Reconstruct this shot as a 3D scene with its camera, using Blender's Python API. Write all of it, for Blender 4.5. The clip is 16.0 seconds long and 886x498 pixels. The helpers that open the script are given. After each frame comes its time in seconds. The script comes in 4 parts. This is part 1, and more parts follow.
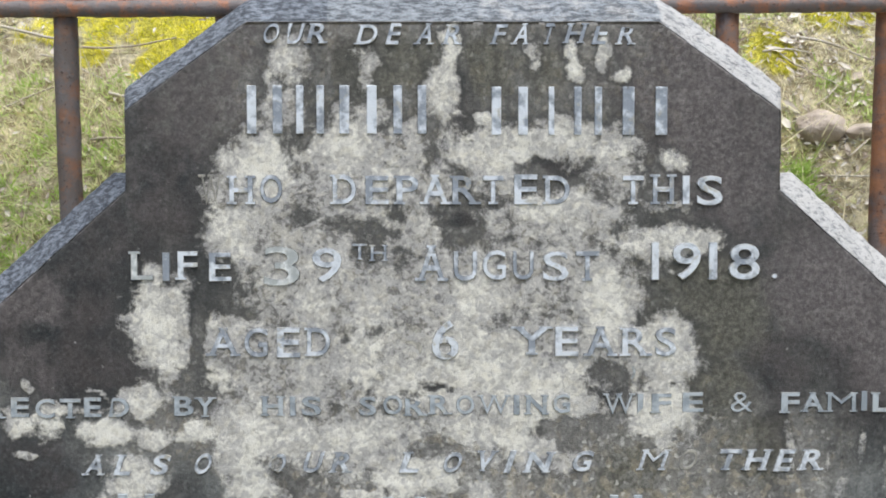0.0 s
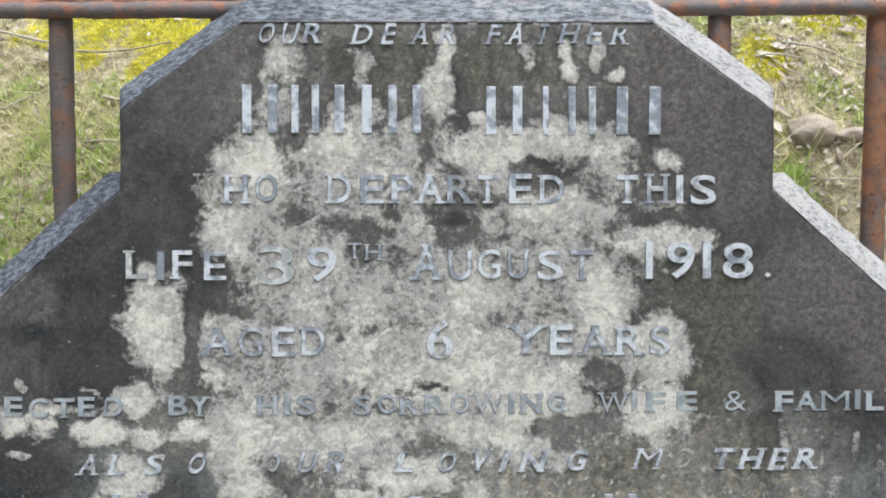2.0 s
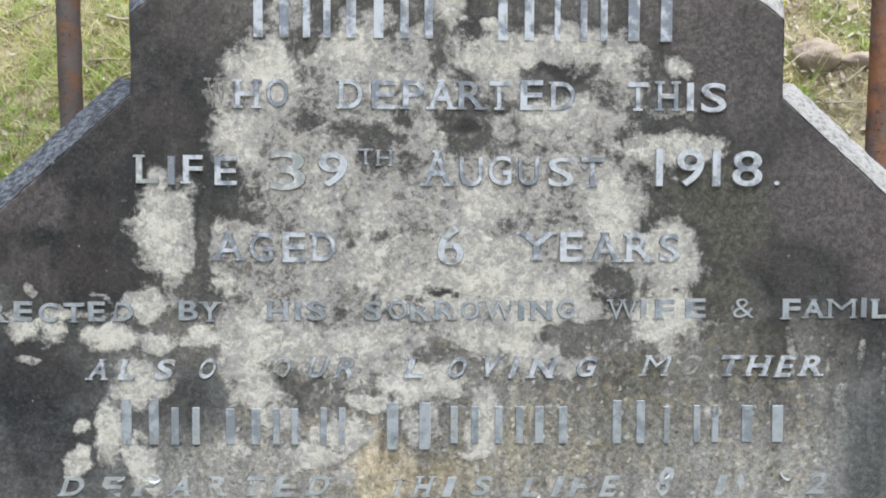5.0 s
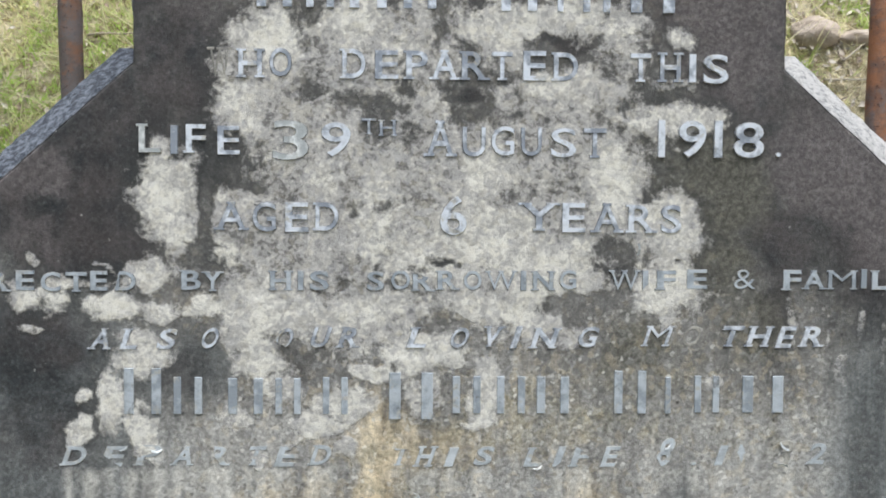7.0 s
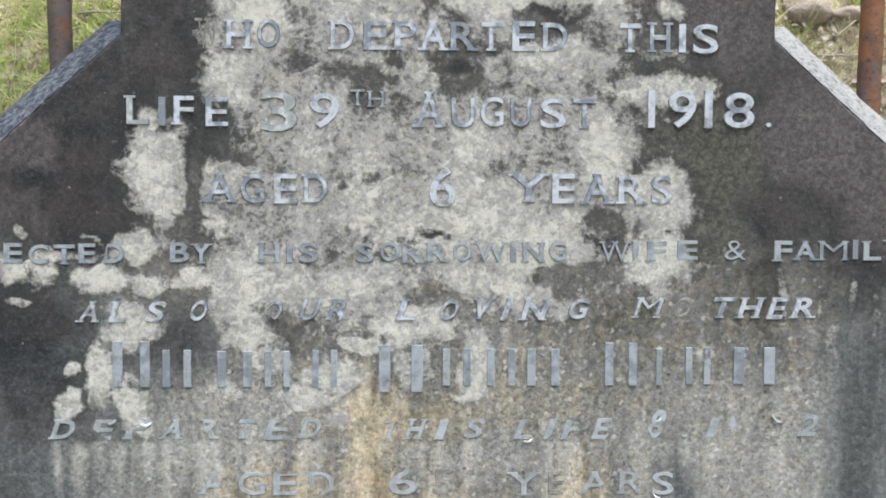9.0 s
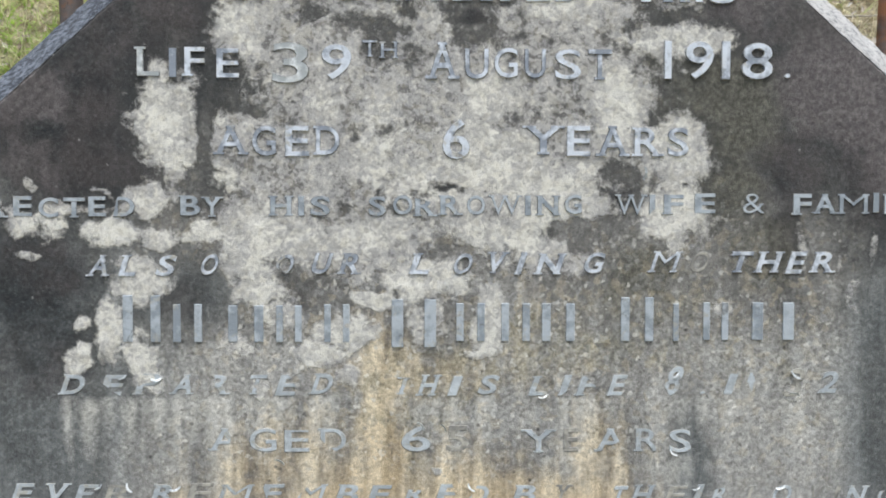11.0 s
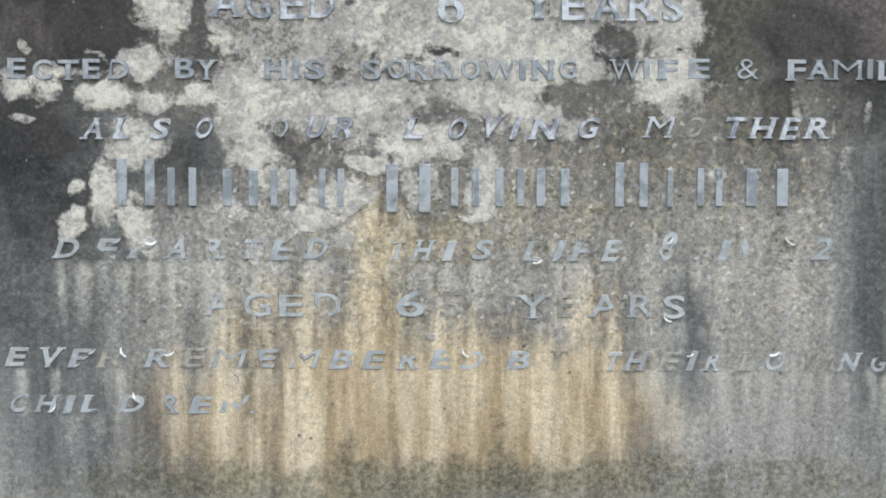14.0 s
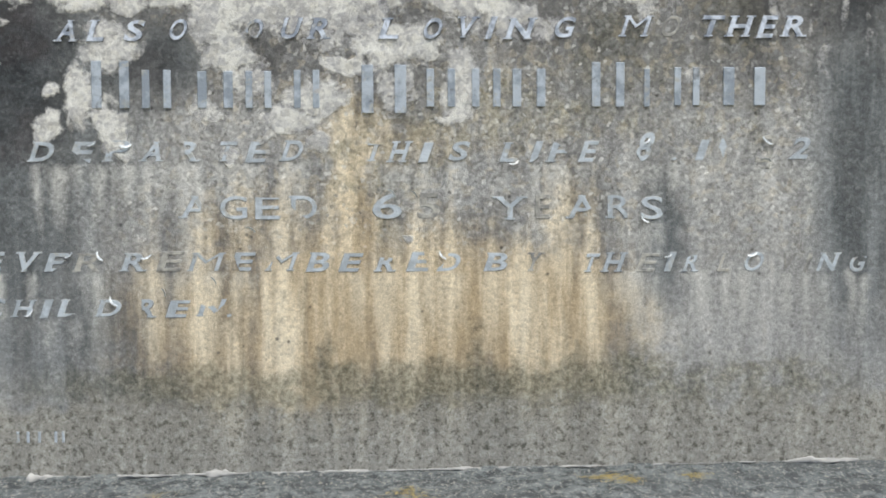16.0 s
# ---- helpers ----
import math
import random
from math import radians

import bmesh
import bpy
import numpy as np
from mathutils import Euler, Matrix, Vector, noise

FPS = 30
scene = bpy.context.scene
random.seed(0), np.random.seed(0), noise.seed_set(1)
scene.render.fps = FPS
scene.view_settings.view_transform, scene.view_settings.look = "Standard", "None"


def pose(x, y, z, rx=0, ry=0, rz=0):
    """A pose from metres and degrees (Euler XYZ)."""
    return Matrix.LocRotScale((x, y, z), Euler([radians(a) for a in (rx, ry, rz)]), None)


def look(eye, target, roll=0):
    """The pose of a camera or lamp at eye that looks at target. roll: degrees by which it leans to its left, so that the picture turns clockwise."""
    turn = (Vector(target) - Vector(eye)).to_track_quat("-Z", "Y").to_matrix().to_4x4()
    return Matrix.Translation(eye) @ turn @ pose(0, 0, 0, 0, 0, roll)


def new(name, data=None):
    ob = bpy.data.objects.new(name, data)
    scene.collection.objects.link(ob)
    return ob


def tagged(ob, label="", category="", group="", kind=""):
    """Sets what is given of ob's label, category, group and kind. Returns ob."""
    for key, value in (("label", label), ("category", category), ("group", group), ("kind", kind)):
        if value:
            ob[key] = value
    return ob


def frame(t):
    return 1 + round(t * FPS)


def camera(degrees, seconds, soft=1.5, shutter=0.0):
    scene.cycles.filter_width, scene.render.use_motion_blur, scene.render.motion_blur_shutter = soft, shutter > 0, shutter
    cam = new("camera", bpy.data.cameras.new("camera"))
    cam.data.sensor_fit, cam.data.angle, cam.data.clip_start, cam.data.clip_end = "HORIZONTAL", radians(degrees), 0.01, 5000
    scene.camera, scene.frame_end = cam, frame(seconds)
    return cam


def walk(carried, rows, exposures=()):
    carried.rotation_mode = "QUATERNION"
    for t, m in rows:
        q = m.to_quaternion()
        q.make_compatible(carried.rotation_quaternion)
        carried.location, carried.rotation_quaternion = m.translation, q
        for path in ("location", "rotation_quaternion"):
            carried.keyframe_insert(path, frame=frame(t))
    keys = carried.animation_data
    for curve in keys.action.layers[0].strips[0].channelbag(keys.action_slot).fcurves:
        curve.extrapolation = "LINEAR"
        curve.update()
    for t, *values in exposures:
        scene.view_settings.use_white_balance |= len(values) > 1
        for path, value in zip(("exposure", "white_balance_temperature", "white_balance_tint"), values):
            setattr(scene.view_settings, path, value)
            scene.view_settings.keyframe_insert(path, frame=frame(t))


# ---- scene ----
cam = camera(44.0, 16.0, soft=1.85)
PATH = [
    (0, (-0.0084, -0.8718, 0.7785), (-0.0070, 1.1265, 0.6963), -0.02),
    (0.5, (-0.0144, -0.8730, 0.7772), (-0.0080, 1.1250, 0.6867), -0.10),
    (1, (-0.0156, -0.8748, 0.7765), (-0.0090, 1.1240, 0.7080), 0.01),
    (1.5, (-0.0158, -0.8753, 0.7731), (-0.0012, 1.1240, 0.7217), -0.12),
    (2, (-0.0115, -0.8741, 0.7647), (0.0066, 1.1252, 0.7125), 0.00),
    (2.5, (-0.0088, -0.8727, 0.7548), (0.0196, 1.1261, 0.6907), 0.03),
    (3, (-0.0186, -0.8730, 0.7524), (0.0265, 1.1245, 0.6625), 0.09),
    (3.5, (-0.0313, -0.8753, 0.7431), (0.0212, 1.1218, 0.6493), 0.19),
    (4, (-0.0332, -0.8772, 0.7264), (0.0143, 1.1203, 0.6400), 0.29),
    (6.5, (-0.0328, -0.8774, 0.6969), (0.0191, 1.1191, 0.5904), 0.37),
    (7, (-0.0432, -0.8795, 0.6881), (0.0229, 1.1168, 0.5859), 0.47),
    (7.5, (-0.0403, -0.8799, 0.6805), (0.0287, 1.1165, 0.5823), 0.43),
    (8, (-0.0377, -0.8796, 0.6799), (0.0309, 1.1164, 0.5729), 0.31),
    (10.5, (-0.0306, -0.8704, 0.6284), (0.0196, 1.1273, 0.5475), 0.26),
    (11, (-0.0341, -0.8680, 0.6233), (0.0075, 1.1294, 0.5310), 0.20),
    (11.5, (-0.0456, -0.8687, 0.6139), (-0.0070, 1.1292, 0.5303), 0.26),
    (12, (-0.0510, -0.8677, 0.6077), (-0.0052, 1.1298, 0.5205), 0.33),
    (12.5, (-0.0485, -0.8705, 0.6097), (-0.0077, 1.1263, 0.5045), 0.43),
    (13, (-0.0448, -0.8731, 0.5862), (-0.0030, 1.1241, 0.4876), 0.50),
    (13.5, (-0.0385, -0.8738, 0.5437), (0.0010, 1.1238, 0.4532), 0.60),
    (14, (-0.0331, -0.8733, 0.5177), (0.0170, 1.1238, 0.4214), 0.31),
    (14.5, (-0.0291, -0.8735, 0.5090), (0.0208, 1.1230, 0.4013), 0.10),
    (15, (-0.0262, -0.8744, 0.4939), (0.0219, 1.1214, 0.3736), -0.13),
    (15.5, (-0.0191, -0.8729, 0.4600), (0.0117, 1.1242, 0.3570), -0.30),
    (16, (-0.0134, -0.8748, 0.4474), (0.0341, 1.1213, 0.3324), -0.15),
]
walk(cam, [(t, look(eye, target, roll)) for t, eye, target, roll in PATH])

# ---- light ----
world = bpy.data.worlds.new("overcast_sky")
scene.world = world
world.use_nodes = True
wn = world.node_tree
sky = wn.nodes.new("ShaderNodeTexSky")
sky.sky_type = "NISHITA"
sky.sun_disc = False
sky.sun_elevation, sky.sun_rotation = radians(72), radians(163)
sky.air_density, sky.dust_density, sky.ozone_density = 1.0, 2.2, 1.2
wn.links.new(sky.outputs[0], wn.nodes["Background"].inputs[0])
wn.nodes["Background"].inputs[1].default_value = 0.125
sun_data = bpy.data.lights.new("sun", "SUN")
sun_data.energy, sun_data.angle, sun_data.color = 4.5, radians(48), (1.0, 0.995, 0.935)
sun = new("sun", sun_data)
sun.matrix_world = look((0.8, -1.7, 6.6), (0, 0, 0.6))
scene.view_settings.exposure = 0.14


# ---- materials ----
def material(name):
    mat = bpy.data.materials.new(name)
    mat.use_nodes = True
    return mat, mat.node_tree, mat.node_tree.nodes["Principled BSDF"]


def put(tree, kind, **inputs):
    node = tree.nodes.new(kind)
    for key, value in inputs.items():
        node.inputs[key.replace("_", " ")].default_value = value
    return node


def coords(tree, stretch=(1, 1, 1)):
    tex = tree.nodes.new("ShaderNodeNewGeometry")
    mp = tree.nodes.new("ShaderNodeMapping")
    mp.inputs["Scale"].default_value = stretch
    tree.links.new(tex.outputs["Position"], mp.inputs["Vector"])
    return mp.outputs[0]


def fuzz(tree, scale, detail=6.0, rough=0.6, stretch=(1, 1, 1), twist=0.0):
    n = put(tree, "ShaderNodeTexNoise", Scale=scale, Detail=detail, Roughness=rough, Distortion=twist)
    tree.links.new(coords(tree, stretch), n.inputs["Vector"])
    return n.outputs["Fac"]


def calc(tree, op, a, b=0.0, clamp=False):
    n = tree.nodes.new("ShaderNodeMath")
    n.operation, n.use_clamp = op, clamp
    for i, v in enumerate((a, b)):
        if isinstance(v, (int, float)):
            n.inputs[i].default_value = v
        else:
            tree.links.new(v, n.inputs[i])
    return n.outputs[0]


def spread(tree, v, lo, hi, to0=0.0, to1=1.0):
    n = tree.nodes.new("ShaderNodeMapRange")
    n.interpolation_type = "SMOOTHSTEP"
    tree.links.new(v, n.inputs[0])
    for i, x in enumerate((lo, hi, to0, to1)):
        n.inputs[i + 1].default_value = x
    return n.outputs[0]


def blend(tree, fac, a, b):
    n = tree.nodes.new("ShaderNodeMix")
    n.data_type = "RGBA"
    for sock, v in ((n.inputs[0], fac), (n.inputs[6], a), (n.inputs[7], b)):
        if isinstance(v, (int, float)):
            sock.default_value = v
        elif isinstance(v, tuple):
            sock.default_value = (*v, 1)
        else:
            tree.links.new(v, sock)
    return n.outputs[2]


def shade(tree, col, factor):
    """Lightens or darkens a colour by a factor."""
    n = tree.nodes.new("ShaderNodeVectorMath")
    n.operation = "SCALE"
    tree.links.new(col, n.inputs[0])
    tree.links.new(factor, n.inputs["Scale"])
    return n.outputs[0]


def relief(tree, bsdf, height, strength, distance):
    n = put(tree, "ShaderNodeBump", Strength=strength, Distance=distance)
    tree.links.new(height, n.inputs["Height"])
    tree.links.new(n.outputs[0], bsdf.inputs["Normal"])


def attr(tree, name):
    n = tree.nodes.new("ShaderNodeAttribute")
    n.attribute_name = name
    return n.outputs["Fac"]


def stone_material():
    mat, tr, bsdf = material("weathered_stone")
    grain = fuzz(tr, 900, 3, 0.7)
    fine = fuzz(tr, 190, 8, 0.74, (1, 1, 1), 0.15)
    mid = fuzz(tr, 64, 9, 0.66, (1, 1, 1), 0.35)
    big = fuzz(tr, 16, 6, 0.6)
    streaks = fuzz(tr, 46, 5, 0.6, (1, 1, 0.11))
    lichen, grime, ochre, pale, rim = (attr(tr, k) for k in ("lichen", "grime", "ochre", "pale", "rim"))
    damp_and_dark_rim, drip = attr(tr, "damp_and_dark_rim"), attr(tr, "drip")
    col = blend(tr, spread(tr, big, 0.35, 0.65), (0.150, 0.147, 0.144), (0.235, 0.230, 0.222))
    col = blend(tr, spread(tr, fine, 0.52, 0.64, 0, 0.42), col, (0.42, 0.42, 0.40))
    col = blend(tr, spread(tr, fine, 0.46, 0.34, 0, 0.34), col, (0.10, 0.099, 0.095))
    och = calc(tr, "ADD", ochre, calc(tr, "MULTIPLY", calc(tr, "SUBTRACT", streaks, 0.5), 1.7))
    och = calc(tr, "ADD", och, calc(tr, "MULTIPLY", calc(tr, "SUBTRACT", mid, 0.5), 0.8))
    tan = blend(tr, spread(tr, streaks, 0.36, 0.66), (0.53, 0.405, 0.25), (0.74, 0.64, 0.48))
    tan = blend(tr, spread(tr, fine, 0.48, 0.36, 0, 0.45), tan, (0.30, 0.25, 0.17))
    col = blend(tr, spread(tr, och, 0.08, 0.85, 0, 0.95), col, tan)
    pl = calc(tr, "SUBTRACT", pale, calc(tr, "MULTIPLY", ochre, 0.75))
    pl = calc(tr, "ADD", pl, calc(tr, "MULTIPLY", calc(tr, "SUBTRACT", fine, 0.5), 1.1))
    col = blend(tr, spread(tr, pl, 0.30, 1.0, 0, 0.75), col, (0.56, 0.552, 0.535))
    ol = calc(tr, "ADD", attr(tr, "olive"), calc(tr, "MULTIPLY", calc(tr, "SUBTRACT", mid, 0.5), 1.6))
    col = blend(tr, spread(tr, ol, 0.3, 0.95, 0, 0.8), col, blend(tr, spread(tr, fine, 0.42, 0.6), (0.115, 0.112, 0.080), (0.32, 0.30, 0.225)))
    runs = fuzz(tr, 75, 7, 0.62, (1, 1, 0.10))
    gap = calc(tr, "MULTIPLY", attr(tr, "washed"), spread(tr, runs, 0.52, 0.34))
    col = blend(tr, calc(tr, "MULTIPLY", gap, 0.28), col, (0.19, 0.188, 0.165))
    crumb = fuzz(tr, 330, 6, 0.8, (1, 1, 1), 1.2)
    wob = tr.nodes.new("ShaderNodeVectorMath")
    wob.operation = "MULTIPLY_ADD"
    wobble = put(tr, "ShaderNodeTexNoise", Scale=240.0, Detail=3.0)
    tr.links.new(coords(tr), wobble.inputs["Vector"])
    tr.links.new(wobble.outputs["Color"], wob.inputs[0])
    wob.inputs[1].default_value = (0.0028, 0.0028, 0.0016)
    tr.links.new(coords(tr), wob.inputs[2])
    cells = put(tr, "ShaderNodeTexVoronoi", Scale=360.0, Randomness=1.0)
    tr.links.new(wob.outputs[0], cells.inputs["Vector"])
    split = tr.nodes.new("ShaderNodeSeparateColor")
    tr.links.new(cells.outputs["Color"], split.inputs[0])
    grit = split.outputs[0]
    flakes = put(tr, "ShaderNodeTexVoronoi", Scale=175.0, Randomness=1.0)
    tr.links.new(wob.outputs[0], flakes.inputs["Vector"])
    split_b = tr.nodes.new("ShaderNodeSeparateColor")
    tr.links.new(flakes.outputs["Color"], split_b.inputs[0])
    flake, hue = split_b.outputs[0], split_b.outputs[1]
    pit = put(tr, "ShaderNodeTexVoronoi", Scale=95.0, Randomness=1.0)
    tr.links.new(coords(tr), pit.inputs["Vector"])
    pits = calc(tr, "MULTIPLY", spread(tr, pit.outputs["Distance"], 0.20, 0.08), spread(tr, mid, 0.50, 0.58))
    col = blend(tr, calc(tr, "MULTIPLY", pits, 0.8), col, (0.055, 0.053, 0.05))
    dm = calc(tr, "ADD", damp_and_dark_rim, calc(tr, "MULTIPLY", calc(tr, "SUBTRACT", mid, 0.5), 0.6))
    dm = calc(tr, "ADD", dm, calc(tr, "MULTIPLY", calc(tr, "SUBTRACT", streaks, 0.5), 0.7))
    wet = blend(tr, spread(tr, streaks, 0.4, 0.62), (0.088, 0.098, 0.104), (0.17, 0.182, 0.187))
    wet = blend(tr, spread(tr, fine, 0.5, 0.62, 0, 0.3), wet, (0.28, 0.29, 0.29))
    col = blend(tr, spread(tr, dm, 0.1, 1.0, 0, 0.9), col, wet)
    dr = calc(tr, "ADD", drip, calc(tr, "MULTIPLY", calc(tr, "SUBTRACT", fine, 0.5), 0.9))
    col = blend(tr, spread(tr, dr, 0.12, 0.95, 0, 0.85), col, blend(tr, spread(tr, ochre, 0.2, 0.7), (0.56, 0.55, 0.52), (0.69, 0.595, 0.445)))
    foot = attr(tr, "foot")
    col = blend(tr, calc(tr, "MULTIPLY", foot, 0.8), col, (0.31, 0.292, 0.248))
    col = blend(tr, calc(tr, "MULTIPLY", foot, spread(tr, fuzz(tr, 150, 6, 0.8), 0.49, 0.42, 0, 0.85)), col, (0.10, 0.095, 0.075))
    col = blend(tr, calc(tr, "MULTIPLY", foot, spread(tr, fuzz(tr, 170, 5, 0.8), 0.51, 0.58, 0, 0.55)), col, (0.47, 0.46, 0.42))
    gr = calc(tr, "ADD", grime, calc(tr, "MULTIPLY", calc(tr, "SUBTRACT", mid, 0.5), 0.9))
    gr = calc(tr, "ADD", gr, calc(tr, "MULTIPLY", calc(tr, "SUBTRACT", streaks, 0.5), 1.1))
    dark = blend(tr, spread(tr, big, 0.4, 0.62), (0.024, 0.028, 0.032), (0.067, 0.0595, 0.062))
    dark = blend(tr, spread(tr, fuzz(tr, 240, 4, 0.7), 0.50, 0.70, 0, 0.40), dark, (0.12, 0.117, 0.119))
    dark = blend(tr, spread(tr, fuzz(tr, 170, 2, 0.5), 0.71, 0.76, 0, 0.7), dark, (0.36, 0.36, 0.35))
    col = blend(tr, spread(tr, gr, 0.14, 0.92, 0, 0.97), col, dark)
    soft = fuzz(tr, 30, 8, 0.66, (1, 1, 0.8), 0.15)
    li = calc(tr, "ADD", lichen, calc(tr, "MULTIPLY", calc(tr, "SUBTRACT", mid, 0.5), 1.5))
    li = calc(tr, "ADD", li, calc(tr, "MULTIPLY", calc(tr, "SUBTRACT", fine, 0.5), 0.6))
    li = calc(tr, "ADD", li, calc(tr, "MULTIPLY", calc(tr, "SUBTRACT", big, 0.5), 0.6))
    li = calc(tr, "ADD", li, calc(tr, "MULTIPLY", calc(tr, "SUBTRACT", streaks, 0.5), 0.5))
    lmask = spread(tr, li, 0.38, 0.72)
    mo = calc(tr, "ADD", attr(tr, "mould"), calc(tr, "MULTIPLY", calc(tr, "SUBTRACT", mid, 0.5), 1.2))
    col = blend(tr, spread(tr, mo, 0.25, 0.85, 0, 0.9), col, blend(tr, spread(tr, fine, 0.42, 0.6), (0.085, 0.084, 0.072), (0.165, 0.160, 0.138)))
    pm = calc(tr, "ADD", attr(tr, "plum"), calc(tr, "MULTIPLY", calc(tr, "SUBTRACT", mid, 0.5), 1.3))
    col = blend(tr, spread(tr, pm, 0.2, 0.9, 0, 0.88), col, blend(tr, spread(tr, fine, 0.40, 0.60), (0.098, 0.088, 0.092), (0.165, 0.150, 0.154)))
    grainy = attr(tr, "grainy")
    weathered = calc(tr, "MULTIPLY", calc(tr, "MULTIPLY", spread(tr, grime, 0.7, 0.2), grainy), spread(tr, damp_and_dark_rim, 0.7, 0.2))
    col = blend(tr, calc(tr, "MULTIPLY", weathered, spread(tr, hue, 0.62, 1.0, 0, 0.26)), col, (0.58, 0.50, 0.36))
    col = blend(tr, calc(tr, "MULTIPLY", weathered, spread(tr, hue, 0.30, 0.0, 0, 0.24)), col, (0.40, 0.41, 0.42))
    col = blend(tr, calc(tr, "MULTIPLY", weathered, spread(tr, split.outputs[2], 0.90, 1.0, 0, 0.5)), col, (0.70, 0.69, 0.66))
    col = blend(tr, calc(tr, "MULTIPLY", weathered, spread(tr, split.outputs[1], 0.88, 1.0, 0, 0.5)), col, (0.10, 0.095, 0.085))
    col = shade(tr, col, spread(tr, streaks, 0.36, 0.64, 0.87, 1.15))
    fleck = calc(tr, "ADD", 1.0, calc(tr, "MULTIPLY", calc(tr, "SUBTRACT", grit, 0.5), calc(tr, "ADD", 0.16, calc(tr, "MULTIPLY", grainy, 0.26))))
    col = shade(tr, col, fleck)
    col = shade(tr, col, spread(tr, crumb, 0.36, 0.64, 0.82, 1.20))
    halo = calc(tr, "MULTIPLY", spread(tr, li, 0.02, 0.38, 0, 0.55), spread(tr, grime, 0.2, 0.42))
    col = blend(tr, halo, col, (0.05, 0.052, 0.054))
    bright = attr(tr, "bright")
    tone = calc(tr, "ADD", calc(tr, "MULTIPLY", bright, 0.52), calc(tr, "MULTIPLY", calc(tr, "SUBTRACT", soft, 0.42), 1.6))
    tone = calc(tr, "ADD", tone, calc(tr, "MULTIPLY", calc(tr, "SUBTRACT", fine, 0.5), 1.3))
    tone = calc(tr, "ADD", tone, calc(tr, "MULTIPLY", calc(tr, "SUBTRACT", flake, 0.5), 0.36))
    tone = calc(tr, "ADD", tone, calc(tr, "MULTIPLY", calc(tr, "SUBTRACT", grit, 0.5), 0.46))
    crust = blend(tr, spread(tr, tone, -0.25, 0.16), (0.17, 0.166, 0.165), (0.42, 0.412, 0.41))
    crust = blend(tr, spread(tr, tone, 0.14, 0.88), crust, (0.765, 0.75, 0.70))
    crust = blend(tr, spread(tr, hue, 0.6, 1.0, 0, 0.22), crust, (0.56, 0.52, 0.42))
    crust = blend(tr, spread(tr, hue, 0.3, 0.0, 0, 0.25), crust, (0.34, 0.34, 0.37))
    crust = blend(tr, spread(tr, crumb, 0.45, 0.36, 0, 0.55), crust, (0.18, 0.174, 0.165))
    crust = blend(tr, spread(tr, crumb, 0.55, 0.64, 0, 0.5), crust, (0.78, 0.77, 0.725))
    col = blend(tr, lmask, col, crust)
    chips = fuzz(tr, 210, 7, 0.78, (0.5, 0.8, 1.2), 0.3)
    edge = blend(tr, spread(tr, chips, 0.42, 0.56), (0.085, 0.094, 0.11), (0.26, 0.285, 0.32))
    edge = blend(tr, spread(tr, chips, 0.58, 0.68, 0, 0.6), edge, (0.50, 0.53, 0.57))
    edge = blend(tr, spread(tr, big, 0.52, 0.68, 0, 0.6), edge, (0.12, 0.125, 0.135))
    # Left rim turned darker and bluer; on the face the same value marks damp.
    edge = blend(tr, calc(tr, "MULTIPLY", damp_and_dark_rim, 0.8), edge, blend(tr, spread(tr, chips, 0.44, 0.62), (0.042, 0.050, 0.068), (0.18, 0.205, 0.26)))
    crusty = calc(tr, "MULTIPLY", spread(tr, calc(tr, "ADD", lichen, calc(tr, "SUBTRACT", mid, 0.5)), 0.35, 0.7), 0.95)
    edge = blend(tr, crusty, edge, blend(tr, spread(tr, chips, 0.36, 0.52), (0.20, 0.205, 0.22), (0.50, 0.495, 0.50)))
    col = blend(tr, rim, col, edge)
    tr.links.new(col, bsdf.inputs["Base Color"])
    bsdf.inputs["Roughness"].default_value = 0.85
    bsdf.inputs["Specular IOR Level"].default_value = 0.3
    h = calc(tr, "ADD", calc(tr, "MULTIPLY", fine, 0.6), calc(tr, "MULTIPLY", grain, 0.35))
    h = calc(tr, "ADD", h, calc(tr, "MULTIPLY", lmask, 0.5))
    h = calc(tr, "ADD", h, calc(tr, "MULTIPLY", crumb, 0.5))
    h = calc(tr, "ADD", h, calc(tr, "MULTIPLY", calc(tr, "MULTIPLY", rim, chips), 1.6))
    relief(tr, bsdf, h, 0.8, 0.0012)
    return mat


def lead_material(name, bright, dull, rough):
    mat, tr, bsdf = material(name)
    info = tr.nodes.new("ShaderNodeObjectInfo")
    wear = fuzz(tr, 85, 6, 0.62)
    v = calc(tr, "ADD", wear, calc(tr, "MULTIPLY", calc(tr, "SUBTRACT", info.outputs["Random"], 0.5), 0.16))
    col = blend(tr, spread(tr, v, 0.40, 0.60), dull, bright)
    col = blend(tr, spread(tr, fuzz(tr, 60, 8, 0.7, (1, 1, 1), 0.8), 0.56, 0.66, 0, 0.75), col, (0.46, 0.44, 0.39))
    col = blend(tr, spread(tr, fuzz(tr, 75, 8, 0.7, (1.2, 1, 0.8), 0.8), 0.60, 0.68, 0, 0.7), col, (0.13, 0.128, 0.125))
    tr.links.new(col, bsdf.inputs["Base Color"])
    bsdf.inputs["Metallic"].default_value = 0.15
    bsdf.inputs["Roughness"].default_value = rough
    relief(tr, bsdf, calc(tr, "ADD", wear, calc(tr, "MULTIPLY", fuzz(tr, 190, 4, 0.6), 0.5)), 0.6, 0.0016)
    return mat


